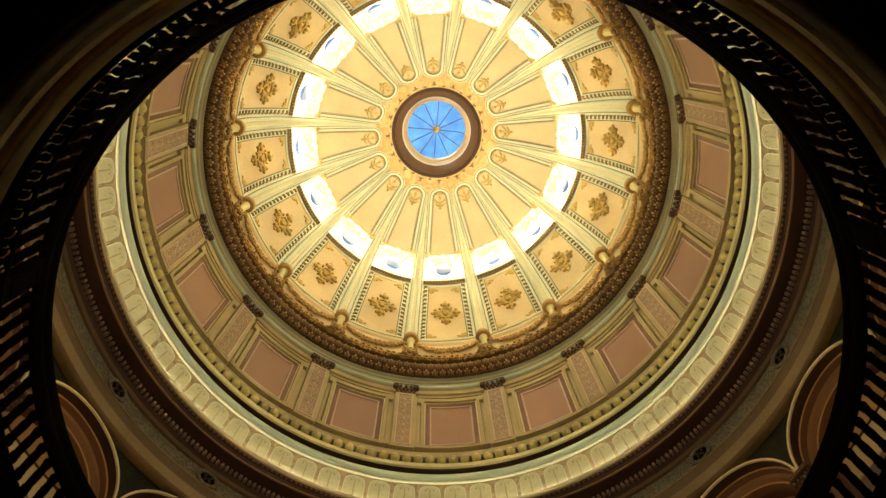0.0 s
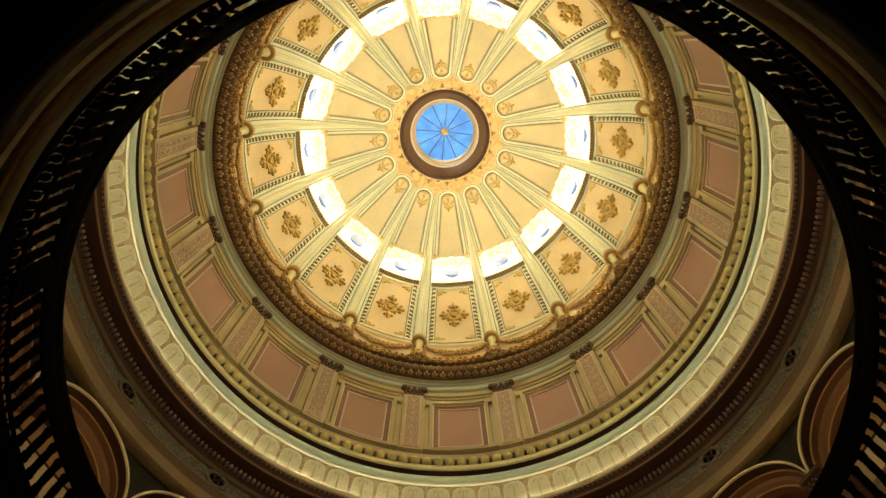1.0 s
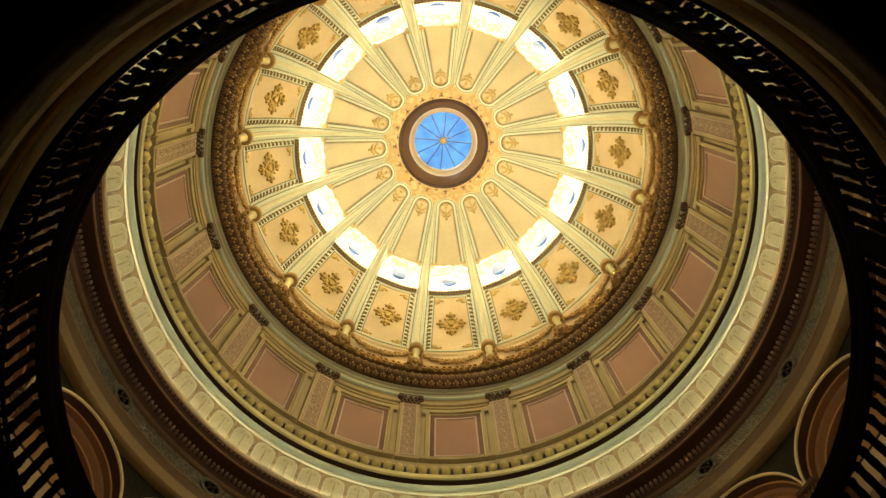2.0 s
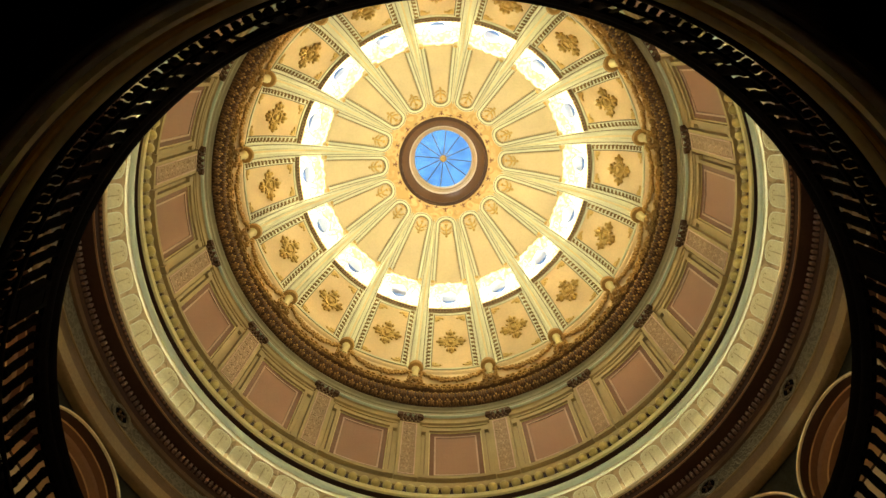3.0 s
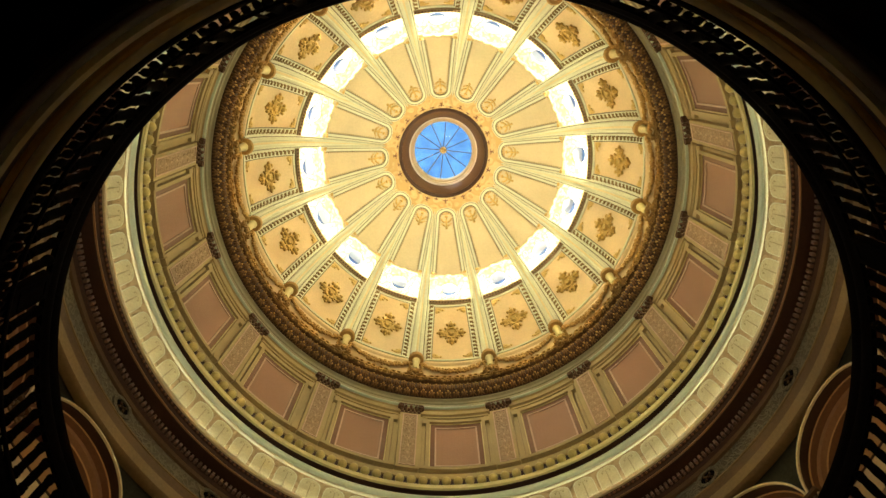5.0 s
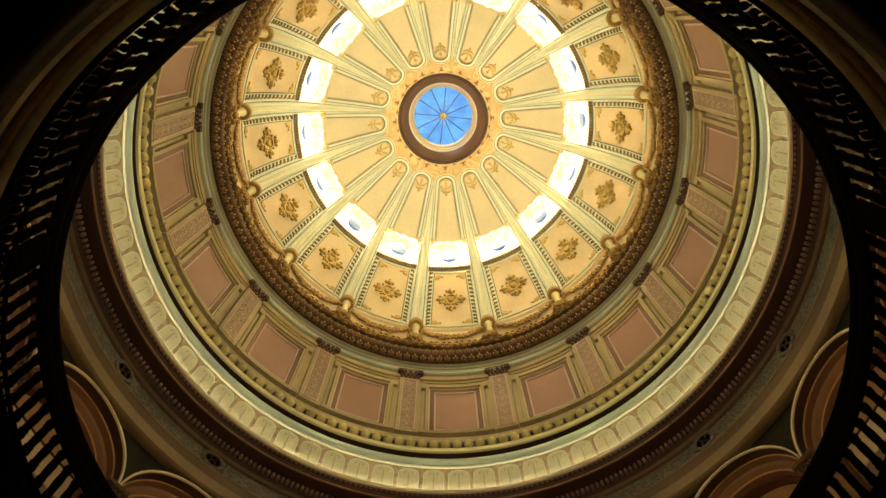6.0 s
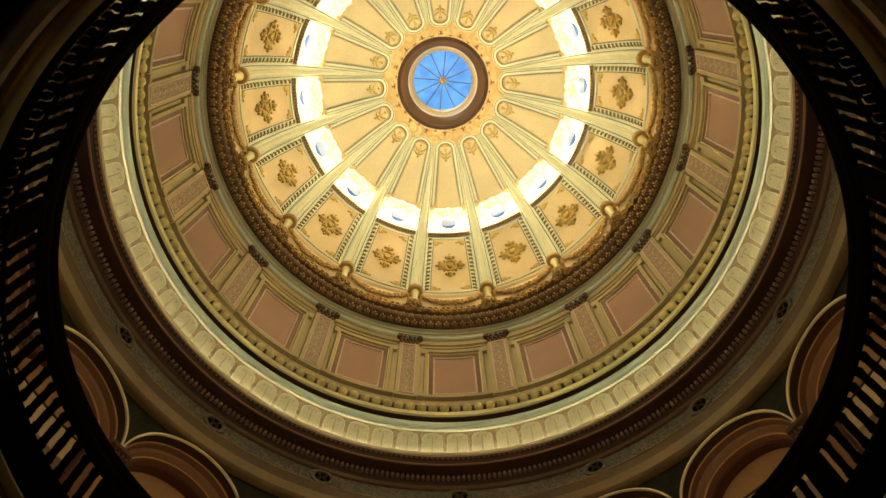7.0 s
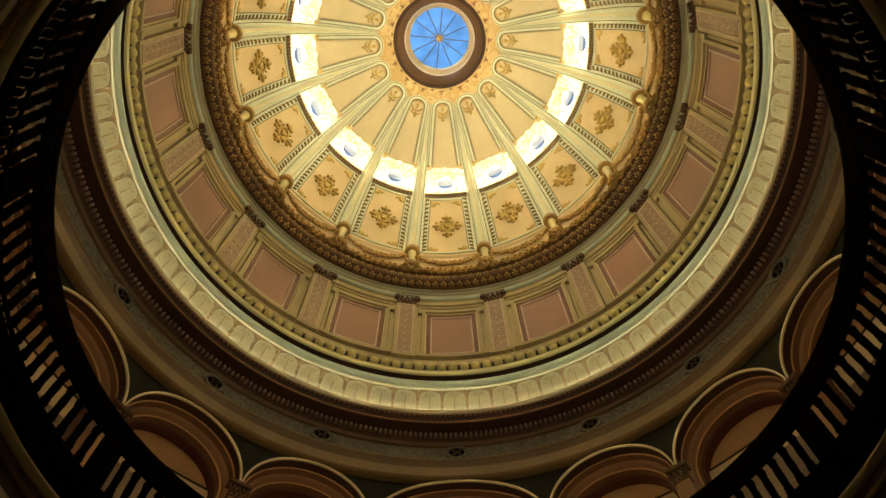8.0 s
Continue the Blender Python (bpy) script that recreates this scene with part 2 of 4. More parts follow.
def strip_mesh(left, right, put, d0, d1):
    """An open band between two lines of equally many points, with thickness."""
    n = len(left)
    v = [put(x, y, d) for loop, d in ((left, d0), (left, d1), (right, d1), (right, d0)) for x, y in loop]
    f = [(k * n + i, k * n + i + 1, ((k + 1) % 4) * n + i + 1, ((k + 1) % 4) * n + i) for k in range(4) for i in range(n - 1)]
    return v, f + [(0, n, 2 * n, 3 * n), (n - 1, 2 * n - 1, 3 * n - 1, 4 * n - 1)]


def grid_mesh(x0, x1, y0, y1, put, d0, d1, nx=8, ny=6):
    """A plate bent to the surface, with thickness."""
    v, f = [], []
    for d in (d0, d1):
        for j in range(ny + 1):
            for i in range(nx + 1):
                v.append(put(x0 + (x1 - x0) * i / nx, y0 + (y1 - y0) * j / ny, d))
    m, k = nx + 1, (nx + 1) * (ny + 1)
    for o in (0, k):
        f += [(o + j * m + i, o + j * m + i + 1, o + (j + 1) * m + i + 1, o + (j + 1) * m + i) for j in range(ny) for i in range(nx)]
    rim = [i for i in range(m)] + [j * m + nx for j in range(1, ny + 1)] + [ny * m + i for i in range(nx - 1, -1, -1)] + [j * m for j in range(ny - 1, 0, -1)]
    f += [(rim[i], rim[(i + 1) % len(rim)], rim[(i + 1) % len(rim)] + k, rim[i] + k) for i in range(len(rim))]
    return v, f


def rect(x0, x1, y0, y1, per=6):
    pts = []
    for (ax, ay), (bx, by) in (((x0, y0), (x1, y0)), ((x1, y0), (x1, y1)), ((x1, y1), (x0, y1)), ((x0, y1), (x0, y0))):
        pts += [(ax + (bx - ax) * i / per, ay + (by - ay) * i / per) for i in range(per)]
    return pts


def join(*meshes):
    v, f = [], []
    for mv, mf in meshes:
        f += [tuple(i + len(v) for i in face) for face in mf]
        v += mv
    return v, f


PHI = (1 + 5 ** 0.5) / 2
ICO = [Vector(p).normalized() for p in ((-1, PHI, 0), (1, PHI, 0), (-1, -PHI, 0), (1, -PHI, 0), (0, -1, PHI), (0, 1, PHI), (0, -1, -PHI), (0, 1, -PHI), (PHI, 0, -1), (PHI, 0, 1), (-PHI, 0, -1), (-PHI, 0, 1))]
ICO_F = [(0, 11, 5), (0, 5, 1), (0, 1, 7), (0, 7, 10), (0, 10, 11), (1, 5, 9), (5, 11, 4), (11, 10, 2), (10, 7, 6), (7, 1, 8), (3, 9, 4), (3, 4, 2), (3, 2, 6), (3, 6, 8), (3, 8, 9), (4, 9, 5), (2, 4, 11), (6, 2, 10), (8, 6, 7), (9, 8, 1)]


def blob(put, x, y, d, rx, ry, rd, turn=0.0):
    """A rounded lump in surface coordinates, turned within the surface."""
    c, s = math.cos(turn), math.sin(turn)
    return [put(x + c * p.x * rx - s * p.y * ry, y + s * p.x * rx + c * p.y * ry, d + p.z * rd) for p in ICO], ICO_F


def hoop(put, x, y, d, r, w, hgt, n=16, start=0.0, turn=2 * math.pi, squash=1.0):
    """A raised ring or part of one, as a scroll."""
    full = abs(turn - 2 * math.pi) < 1e-6
    ang = [start + turn * i / n for i in range(n if full else n + 1)]
    o = [(x + r * math.cos(t), y + r * squash * math.sin(t)) for t in ang]
    i = [(x + (r - w) * math.cos(t), y + (r - w) * squash * math.sin(t)) for t in ang]
    return frame_mesh(o, i, put, d, d + hgt) if full else strip_mesh(o, i, put, d, d + hgt)


def disc(put, x, y, d0, d1, r, n=20, squash=1.0, dish=0.7):
    v = [put(x + r * math.cos(2 * math.pi * i / n), y + squash * r * math.sin(2 * math.pi * i / n), d0) for i in range(n)]
    v += [put(x + r * dish * math.cos(2 * math.pi * i / n), y + squash * r * dish * math.sin(2 * math.pi * i / n), d1) for i in range(n)]
    return v, [(i, (i + 1) % n, n + (i + 1) % n, n + i) for i in range(n)] + [tuple(range(n, 2 * n)), tuple(range(n - 1, -1, -1))]


def turned(put, x, y, d, prof, n=14):
    """A lathe standing out of the surface along y: prof of (radius, y)."""
    v = [put(x + r * math.cos(2 * math.pi * i / n), y + yy, d + r * math.sin(2 * math.pi * i / n)) for r, yy in prof for i in range(n)]
    f = [(k * n + i, k * n + (i + 1) % n, (k + 1) * n + (i + 1) % n, (k + 1) * n + i) for k in range(len(prof) - 1) for i in range(n)]
    m = (len(prof) - 1) * n
    return v, f + [tuple(range(n - 1, -1, -1)), tuple(range(m, m + n))]


rnd = random.Random(7)
HALF = math.radians(11.25)


def dome_r(s):
    x, y, z = dome(s)
    return math.hypot(x, y)


def rib_w(s):
    return float(np.interp(dome_r(s), [2.3, 2.7, 3.6, 5.1, 5.98, 7.36], [0.02, 0.03, 0.10, 0.20, 0.265, 0.34]))


# ---- dome ----
dome_thing = base("dome", "cream plaster dome with ribs, gilded medallions and ring of windows", "dome")
part("lower_shell", lathe(curve_part(0, S_SILL) + curve_part(S_SILL, 0, off=-0.12)), CREAM, dome_thing, "warm cream plaster", 30)
part("upper_shell", lathe(curve_part(S_HEAD, ARC[-1]) + curve_part(ARC[-1], S_HEAD, off=-0.12)), CREAM_PALE, dome_thing, "pale cream plaster", 30)

S_END = s_at(2.72)


def sweep_rib(section, n=46, s0=0.0, s1=None, a=11.25):
    """section: (share of the half width, height off the shell) round the rib."""
    s1 = S_END if s1 is None else s1
    v, f, m = [], [], len(section)
    for i in range(n + 1):
        s = s0 + (s1 - s0) * i / n
        w = rib_w(s)
        v += [dome(s, u * w, d, a) for u, d in section]
    for i in range(n):
        f += [(i * m + k, i * m + (k + 1) % m, (i + 1) * m + (k + 1) % m, (i + 1) * m + k) for k in range(m)]
    return v, f + [tuple(range(m)), tuple(range(n * m + m - 1, n * m - 1, -1))]


rib = part("rib", sweep_rib([(-1, -0.16), (-1, 0.05), (-0.86, 0.065), (-0.70, 0.065), (-0.62, 0.10), (-0.30, 0.115), (-0.22, 0.09), (0.22, 0.09), (0.30, 0.115), (0.62, 0.10), (0.70, 0.065), (0.86, 0.065), (1, 0.05), (1, -0.16)]), RIB, dome_thing, smooth=25)
for u in (-0.78, 0.78):
    part("edge_line", sweep_rib([(u - 0.05, 0.05), (u - 0.05, 0.073), (u + 0.05, 0.073), (u + 0.05, 0.05)]), LINE, rib, "slate green painted line")
part("centre_band", sweep_rib([(-0.12, 0.08), (-0.12, 0.098), (0.12, 0.098), (0.12, 0.08)]), OCHRECREAM, rib, "ochre cream centre band")
around(rib, BAYS)


def panel_half(s, strip=0.27):
    return dome_r(s) * HALF - rib_w(s) - strip


# lower panels: border strips with leaf teeth, thin line, corner leaves, medallion
S0, S1 = 0.16, S_SILL - 0.27
put = on_dome()
ss = [S0 + (S1 - S0) * i / 20 for i in range(21)]
panel = part("panel", join(strip_mesh([(-panel_half(s, 0.0), s) for s in ss], [(-panel_half(s, 0.25), s) for s in ss], put, 0, 0.03),
                           strip_mesh([(panel_half(s, 0.25), s) for s in ss], [(panel_half(s, 0.0), s) for s in ss], put, 0, 0.03)), RIB, dome_thing, "panel border strips in green cream", 30)
teeth = []
for side in (-1, 1):
    for i in range(14):
        s = S0 + 0.12 + (S1 - S0 - 0.2) * i / 13
        x = side * panel_half(s, 0.13)
        teeth.append(blob(put, x, s + 0.02, 0.035, 0.10, 0.05, 0.045, side * 0.55))
        teeth.append(blob(put, x + side * 0.055, s - 0.035, 0.035, 0.04, 0.075, 0.04, side * 0.3))
        teeth.append(blob(put, x - side * 0.06, s + 0.055, 0.035, 0.035, 0.035, 0.035))
tagged(part("leaf_border", join(*teeth), TOOTH, panel, "row of small gilded leaves", 60), kind="stuff")
part("inner_line", join(*[strip_mesh([(q * panel_half(s, 0.25), s) for s in ss], [(q * panel_half(s, 0.285), s) for s in ss], put, 0, 0.034) for q in (-1, 1)]), LINE, panel, "slate green line")
for lo, hi in ((S0 - 0.06, S0 + 0.04), (S1 - 0.05, S1 + 0.02)):
    part("cross_line", strip_mesh([(panel_half(lo, 0.0) * (i / 5 - 1), lo) for i in range(11)], [(panel_half(hi, 0.0) * (i / 5 - 1), hi) for i in range(11)], put, 0, 0.035), RIB, panel)
for q in (-1, 1):
    for s, t in ((S0 + 0.22, 1), (S1 - 0.2, -1)):
        x = q * (panel_half(s, 0.29) - 0.17)
        leaf = join(blob(put, x, s, 0.02, 0.2, 0.085, 0.035), blob(put, x + q * 0.1, s + t * 0.1, 0.02, 0.085, 0.15, 0.035), blob(put, x + q * 0.02, s + t * 0.1, 0.02, 0.085, 0.07, 0.04), blob(put, x - q * 0.17, s + t * 0.03, 0.02, 0.06, 0.06, 0.03))
        part("corner_leaf", leaf, GOLD, panel, "gilded corner leaf", 60)


def medallion_mesh(put, x, s, k):
    m = []
    n = 32
    star = [(x + k * (0.37 + 0.17 * math.cos(4 * t)) * math.cos(t), s + k * 1.18 * (0.37 + 0.17 * math.cos(4 * t)) * math.sin(t)) for t in (2 * math.pi * i / n for i in range(n))]
    core = [(x + (px - x) * 0.55, s + (py - s) * 0.55) for px, py in star]
    m.append(frame_mesh(star, core, put, 0.0, 0.05 * k))
    m.append(frame_mesh(core, [(x + (px - x) * 0.1, s + (py - s) * 0.1) for px, py in star], put, 0.0, 0.025 * k))
    m.append(disc(put, x, s, 0.0, 0.12 * k, 0.15 * k, 18, 1.1, 0.6))
    m.append(hoop(put, x, s, 0.0, 0.27 * k, 0.05 * k, 0.10 * k, 20, squash=1.15))
    for q in range(4):
        t = q * math.pi / 2
        cx, cy = math.cos(t), math.sin(t) * 1.12
        m.append(blob(put, x + cx * 0.42 * k, s + cy * 0.42 * k, 0.07 * k, 0.15 * k, 0.12 * k, 0.10 * k, t))
        m.append(blob(put, x + cx * 0.56 * k, s + cy * 0.56 * k, 0.06 * k, 0.075 * k, 0.06 * k, 0.07 * k, t))
        for e in (-0.34, 0.34):
            cx, cy = math.cos(t + e), math.sin(t + e) * 1.12
            m.append(blob(put, x + cx * 0.46 * k, s + cy * 0.46 * k, 0.06 * k, 0.09 * k, 0.07 * k, 0.08 * k, t + e))
        cx, cy = math.cos(t + math.pi / 4), math.sin(t + math.pi / 4) * 1.15
        m.append(blob(put, x + cx * 0.31 * k, s + cy * 0.31 * k, 0.05 * k, 0.11 * k, 0.045 * k, 0.06 * k, t + math.pi / 4))
    return join(*m)


S_MED = 0.5 * S_SILL
part("medallion", medallion_mesh(put, 0, S_MED, 1.0), GOLD, panel, "gilded foliate medallion", 50)
around(panel, BAYS)

# window sills, heads and the upper tongue panels
sill_half = 5.98 * HALF - 0.26
sill = part("window_sill", strip_mesh([(sill_half * (i / 6 - 1), S_SILL - 0.17) for i in range(13)], [(sill_half * (i / 6 - 1), S_SILL + 0.02) for i in range(13)], put, -0.14, 0.06), SILLBROWN, dome_thing, "brown bronzed sill moulding")
part("bead", strip_mesh([(sill_half * (i / 6 - 1), S_SILL - 0.25) for i in range(13)], [(sill_half * (i / 6 - 1), S_SILL - 0.2) for i in range(13)], put, -0.1, 0.03), SAGE, sill)
tagged(part("sill_leaves", join(*[blob(put, sill_half * (i / 7 - 0.93), S_SILL - 0.08, 0.06, 0.05, 0.05, 0.025) for i in range(14)]), DARKLEAF, sill, "row of dark leaves", 60), kind="stuff")
around(sill, BAYS)


def scallop(i, n=24):
    u = i / n * 2 - 1
    return u, 0.09 * u * u + (0.10 if abs(u) > 0.78 else 0) - 0.05 * math.cos(u * math.pi * 4) * (abs(u) < 0.3)


head_half = 5.1 * HALF - 0.20
top = [(head_half * scallop(i)[0], S_HEAD - 0.02 - scallop(i)[1]) for i in range(25)]
head = part("window_head", strip_mesh(top, [(x, S_HEAD + 0.10) for x, y in top], put, -0.1, 0.03), CREAM_PALE, dome_thing, "shaped pale plaster head over a dome window")
part("head_leaf", join(*[blob(put, q * (head_half - 0.09), S_HEAD + 0.06, 0.03, 0.10, 0.08, 0.04) for q in (-1, 1)], *[blob(put, q * (head_half - 0.24), S_HEAD + 0.04, 0.03, 0.06, 0.035, 0.03) for q in (-1, 1)]), GOLD, head, "small gilded corner leaves", 60)
around(head, BAYS)


def tongue(inset, n=20, s0=None):
    """Outline of an upper panel: two straight sides and a round inner end."""
    s0 = S_HEAD + 0.12 if s0 is None else s0
    s_c = s_at(2.95)
    left = []
    for i in range(n + 1):
        s = s0 + (s_c - s0) * i / n
        left.append((dome_r(s) * HALF - rib_w(s) - 0.02, s))
    wide = left[-1][0]
    end = [(wide * math.cos(math.pi * i / 16), s_c + wide * 1.05 * math.sin(math.pi * i / 16)) for i in range(1, 16)]
    pts = left + end + [(-x, s) for x, s in reversed(left)]
    out = []
    for i, (x, s) in enumerate(pts):
        (xa, sa), (xb, sb) = pts[max(i - 1, 0)], pts[min(i + 1, len(pts) - 1)]
        g = math.hypot(xb - xa, sb - sa)
        out.append((x - (sb - sa) / g * inset, s + (xb - xa) / g * inset))
    return out


tong = part("upper_panel", strip_mesh(tongue(0.0), tongue(0.17), put, 0.0, 0.055), RIB, dome_thing, "round-ended panel border in green cream", 30)
part("outer_line", strip_mesh(tongue(0.035), tongue(0.065), put, 0.05, 0.062), LINE, tong, "sage green line")
part("inner_line", strip_mesh(tongue(0.168), tongue(0.2), put, 0.0, 0.058), LINE, tong, "slate green line")
studs = []
line = tongue(0.225)
step = 0.0
for (xa, sa), (xb, sb) in zip(line, line[1:]):
    g = math.hypot(xb - xa, sb - sa)
    while step < g:
        u = step / g
        studs.append(blob(put, xa + (xb - xa) * u, sa + (sb - sa) * u, 0.01, 0.032, 0.032, 0.025))
        step += 0.115
    step -= g
tagged(part("stud_border", join(*studs), TOOTH, tong, "row of small bronzed studs"), kind="stuff")
sp = s_at(3.12)
fleur = [blob(put, 0, sp, 0.03, 0.055, 0.27, 0.06), blob(put, 0, sp + 0.31, 0.03, 0.085, 0.07, 0.06), blob(put, 0, sp - 0.27, 0.03, 0.065, 0.06, 0.05)]
for q in (-1, 1):
    fleur += [blob(put, q * 0.13, sp + 0.06, 0.03, 0.12, 0.05, 0.05, q * 0.6), blob(put, q * 0.11, sp - 0.13, 0.03, 0.10, 0.045, 0.05, q * 0.5), blob(put, q * 0.21, sp + 0.16, 0.03, 0.05, 0.06, 0.05),
              blob(put, q * 0.20, sp - 0.06, 0.03, 0.04, 0.04, 0.04)]
part("fleuron", join(*fleur), GOLD, tong, "gilded upright fleuron", 60)
around(tong, BAYS)

# ring round the eye
part("stencil_band", lathe(curve_part(s_at(2.78), ARC[-1] - 0.01, 10, 0.012) + curve_part(ARC[-1] - 0.01, s_at(2.78), 10, 0.0)), STENCIL, dome_thing, "ochre band with stencilled motifs")
motif = part("motif", join(*[blob(put, x, s_at(2.2) + y, 0.015, a, b, 0.02, t) for x, y, a, b, t in ((0, 0, 0.05, 0.09, 0), (0.08, 0.02, 0.07, 0.025, 0.5), (-0.08, 0.02, 0.07, 0.025, -0.5), (0, -0.1, 0.09, 0.02, 0))]), BROWN, dome_thing, "small brown painted motif")
around(motif, BAYS)
motif2 = part("motif", join(*[blob(on_dome(11.25), x, s_at(2.12) + y, 0.015, a, b, 0.02, t) for x, y, a, b, t in ((0, 0, 0.04, 0.06, 0), (0.06, -0.02, 0.05, 0.02, 0.5), (-0.06, -0.02, 0.05, 0.02, -0.5))]), BROWN, dome_thing)
around(motif2, BAYS)
eye = base("oculus", "round glazed eye of the dome with twelve radiating bars", "skylight", "structure")
part("dark_rim", band([(1.99, 31.93), (1.95, 31.9), (1.90, 31.95), (1.90, 32.02)], 96, 0.1), UMBER, eye, "dark umber rim", 40)
part("reveal", band([(1.89, 32.02), (1.80, 32.12), (1.66, 32.5), (1.60, 32.62)], 96, 0.12), REVEAL, eye, "brown splayed reveal", 40)
part("cream_ring", band([(1.59, 32.64), (1.55, 32.66), (1.54, 32.74), (1.56, 32.76)], 96, 0.2), ROSEWHITE, eye, "", 40)
part("brown_ring", band([(1.545, 32.77), (1.50, 32.8), (1.48, 32.92)], 96, 0.25), BEIGE, eye, "", 40)
part("glazing_ring", band([(1.46, 32.94), (1.40, 32.97), (1.36, 33.15), (1.36, 33.3)], 96, 0.35), BEIGE, eye, "", 40)
part("lantern_wall", band([(1.55, 33.32), (1.55, 34.6)], 64, 0.15), CREAM_PALE, eye)


def glass(name, tint):
    m = bpy.data.materials.new(name)
    m.use_nodes = True
    n, l = m.node_tree.nodes, m.node_tree.links
    tr, gl, mx, fr = n.new("ShaderNodeBsdfTransparent"), n.new("ShaderNodeBsdfGlossy"), n.new("ShaderNodeMixShader"), n.new("ShaderNodeFresnel")
    co, nz, rp = n.new("ShaderNodeTexCoord"), n.new("ShaderNodeTexNoise"), n.new("ShaderNodeValToRGB")
    nz.inputs["Scale"].default_value, nz.inputs["Detail"].default_value = 2.4, 5
    rp.color_ramp.elements[0].position, rp.color_ramp.elements[1].position = 0.35, 0.68
    rp.color_ramp.elements[0].color = (*[c * 0.80 for c in tint], 1)
    rp.color_ramp.elements[1].color = (*tint, 1)
    l.new(co.outputs["Object"], nz.inputs["Vector"])
    l.new(nz.outputs["Fac"], rp.inputs["Fac"])
    l.new(rp.outputs[0], tr.inputs["Color"])
    gl.inputs["Roughness"].default_value = 0.08
    l.new(fr.outputs[0], mx.inputs[0])
    l.new(tr.outputs[0], mx.inputs[1])
    l.new(gl.outputs[0], mx.inputs[2])
    l.new(mx.outputs[0], n["Material Output"].inputs[0])
    return m


BLUEGLASS = glass("sky_blue_glass", (0.68, 0.90, 1.0))
# pale blue diffuse mix stands for the overbright sky behind the portholes
HAZE = glass("pale_sky_pane", (0.9, 0.95, 1.0))
hn, hl = HAZE.node_tree.nodes, HAZE.node_tree.links
pale_sky, mixd = hn.new("ShaderNodeBsdfDiffuse"), hn.new("ShaderNodeMixShader")
pale_sky.inputs["Color"].default_value = (0.50, 0.57, 0.80, 1)
mixd.inputs[0].default_value = 0.8
old = hn["Material Output"].inputs[0].links[0].from_socket
hl.new(old, mixd.inputs[1])
hl.new(pale_sky.outputs[0], mixd.inputs[2])
hl.new(mixd.outputs[0], hn["Material Output"].inputs[0])


def cone(r, a, lift=0.0):
    return spot(r, a, 33.2 + 0.18 * (1 - r / 1.4) + lift)


for k in range(12):
    a0, a1 = 30 * k - 8, 30 * k + 22
    v = [cone(r, a0 + (a1 - a0) * i / 6, d) for d in (0, 0.012) for r in (0.12, 1.42) for i in range(7)]
    f = [(o + i, o + i + 1, o + 7 + i + 1, o + 7 + i) for o in (0, 14) for i in range(6)] + [(7 + i, 8 + i, 22 + i, 21 + i) for i in range(6)] + [(i, i + 1, 15 + i, 14 + i) for i in range(6)]
    pane = part("pane", (v, f), BLUEGLASS, eye)
    pane.visible_shadow = False
    b = []
    for r in (0.1, 1.44):
        x = math.degrees(0.02 / r)
        b += [cone(r, a0 - x, -0.05), cone(r, a0 + x, -0.05), cone(r, a0 + x, -0.005), cone(r, a0 - x, -0.005)]
    part("glazing_bar", (b, [(0, 1, 2, 3), (4, 5, 6, 7), (0, 1, 5, 4), (1, 2, 6, 5), (2, 3, 7, 6), (3, 0, 4, 7)]), BARGREY, eye)
part("hub", lathe([(0.001, 33.18), (0.10, 33.2), (0.16, 33.27), (0.16, 33.42), (0.001, 33.42)], 24), OCHRE, eye, "ochre boss where the bars meet", 40)

# ---- bright space behind the dome windows ----
outer_shell = base("shell_outer", "whitewashed outer shell with portholes behind the windows", "dome shell")


def shell_pt(u, v, out=0.0):
    """u, v from -1 to 1 across one bay of the outer shell; out: metres outwards."""
    s = S_SILL - 0.35 + (S_HEAD + 0.55 - S_SILL + 0.35) * (v + 1) / 2
    r = dome_r(s)
    return dome(s, u * HALF * r, -0.36 - 0.12 * (1 - v * v) - out)


n = 32
loop = []
for i in range(n):
    t = 2 * math.pi * i / n
    c, s = math.cos(t), math.sin(t)
    q = max(abs(c), abs(s))
    loop.append((c / q, s / q, 0.30 * c, 0.28 * s + 0.08))
v, f, m = [], [], 6
for sx, sy, hx, hy in loop:
    v += [shell_pt(hx + (sx - hx) * k / (m - 1), hy + (sy - hy) * k / (m - 1)) for k in range(m)]
for i in range(n):
    j = (i + 1) % n
    f += [(i * m + k, i * m + k + 1, j * m + k + 1, j * m + k) for k in range(m - 1)]
bay = part("shell_panel", (v, f), WHITEWASH, outer_shell, "whitewashed curved plaster", 30)
v = [shell_pt(hx * k, 0.08 + (hy - 0.08) * k, o) for k, o in ((1.12, -0.03), (1.0, -0.05), (1.0, 0.34), (1.12, 0.34)) for _, _, hx, hy in loop]
f = [(k * n + i, k * n + (i + 1) % n, ((k + 1) % 4) * n + (i + 1) % n, ((k + 1) % 4) * n + i) for k in range(4) for i in range(n)]
part("porthole", (v, f), WHITEWASH, bay, "round whitewashed porthole frame", 40)
# added crescent piece, coloured blue for the shade at the porthole's edge
crescent_o, crescent_i = [], []
for i in range(17):
    t = math.pi * (1.12 + 0.76 * i / 16)
    thin = 0.50 * math.sin(math.pi * i / 16) ** 0.7
    crescent_o.append((0.31 * math.cos(t), 0.29 * math.sin(t) + 0.08))
    crescent_i.append((0.31 * (1 - 0.3 * thin) * math.cos(t), 0.29 * (1 - thin) * math.sin(t) + 0.08))
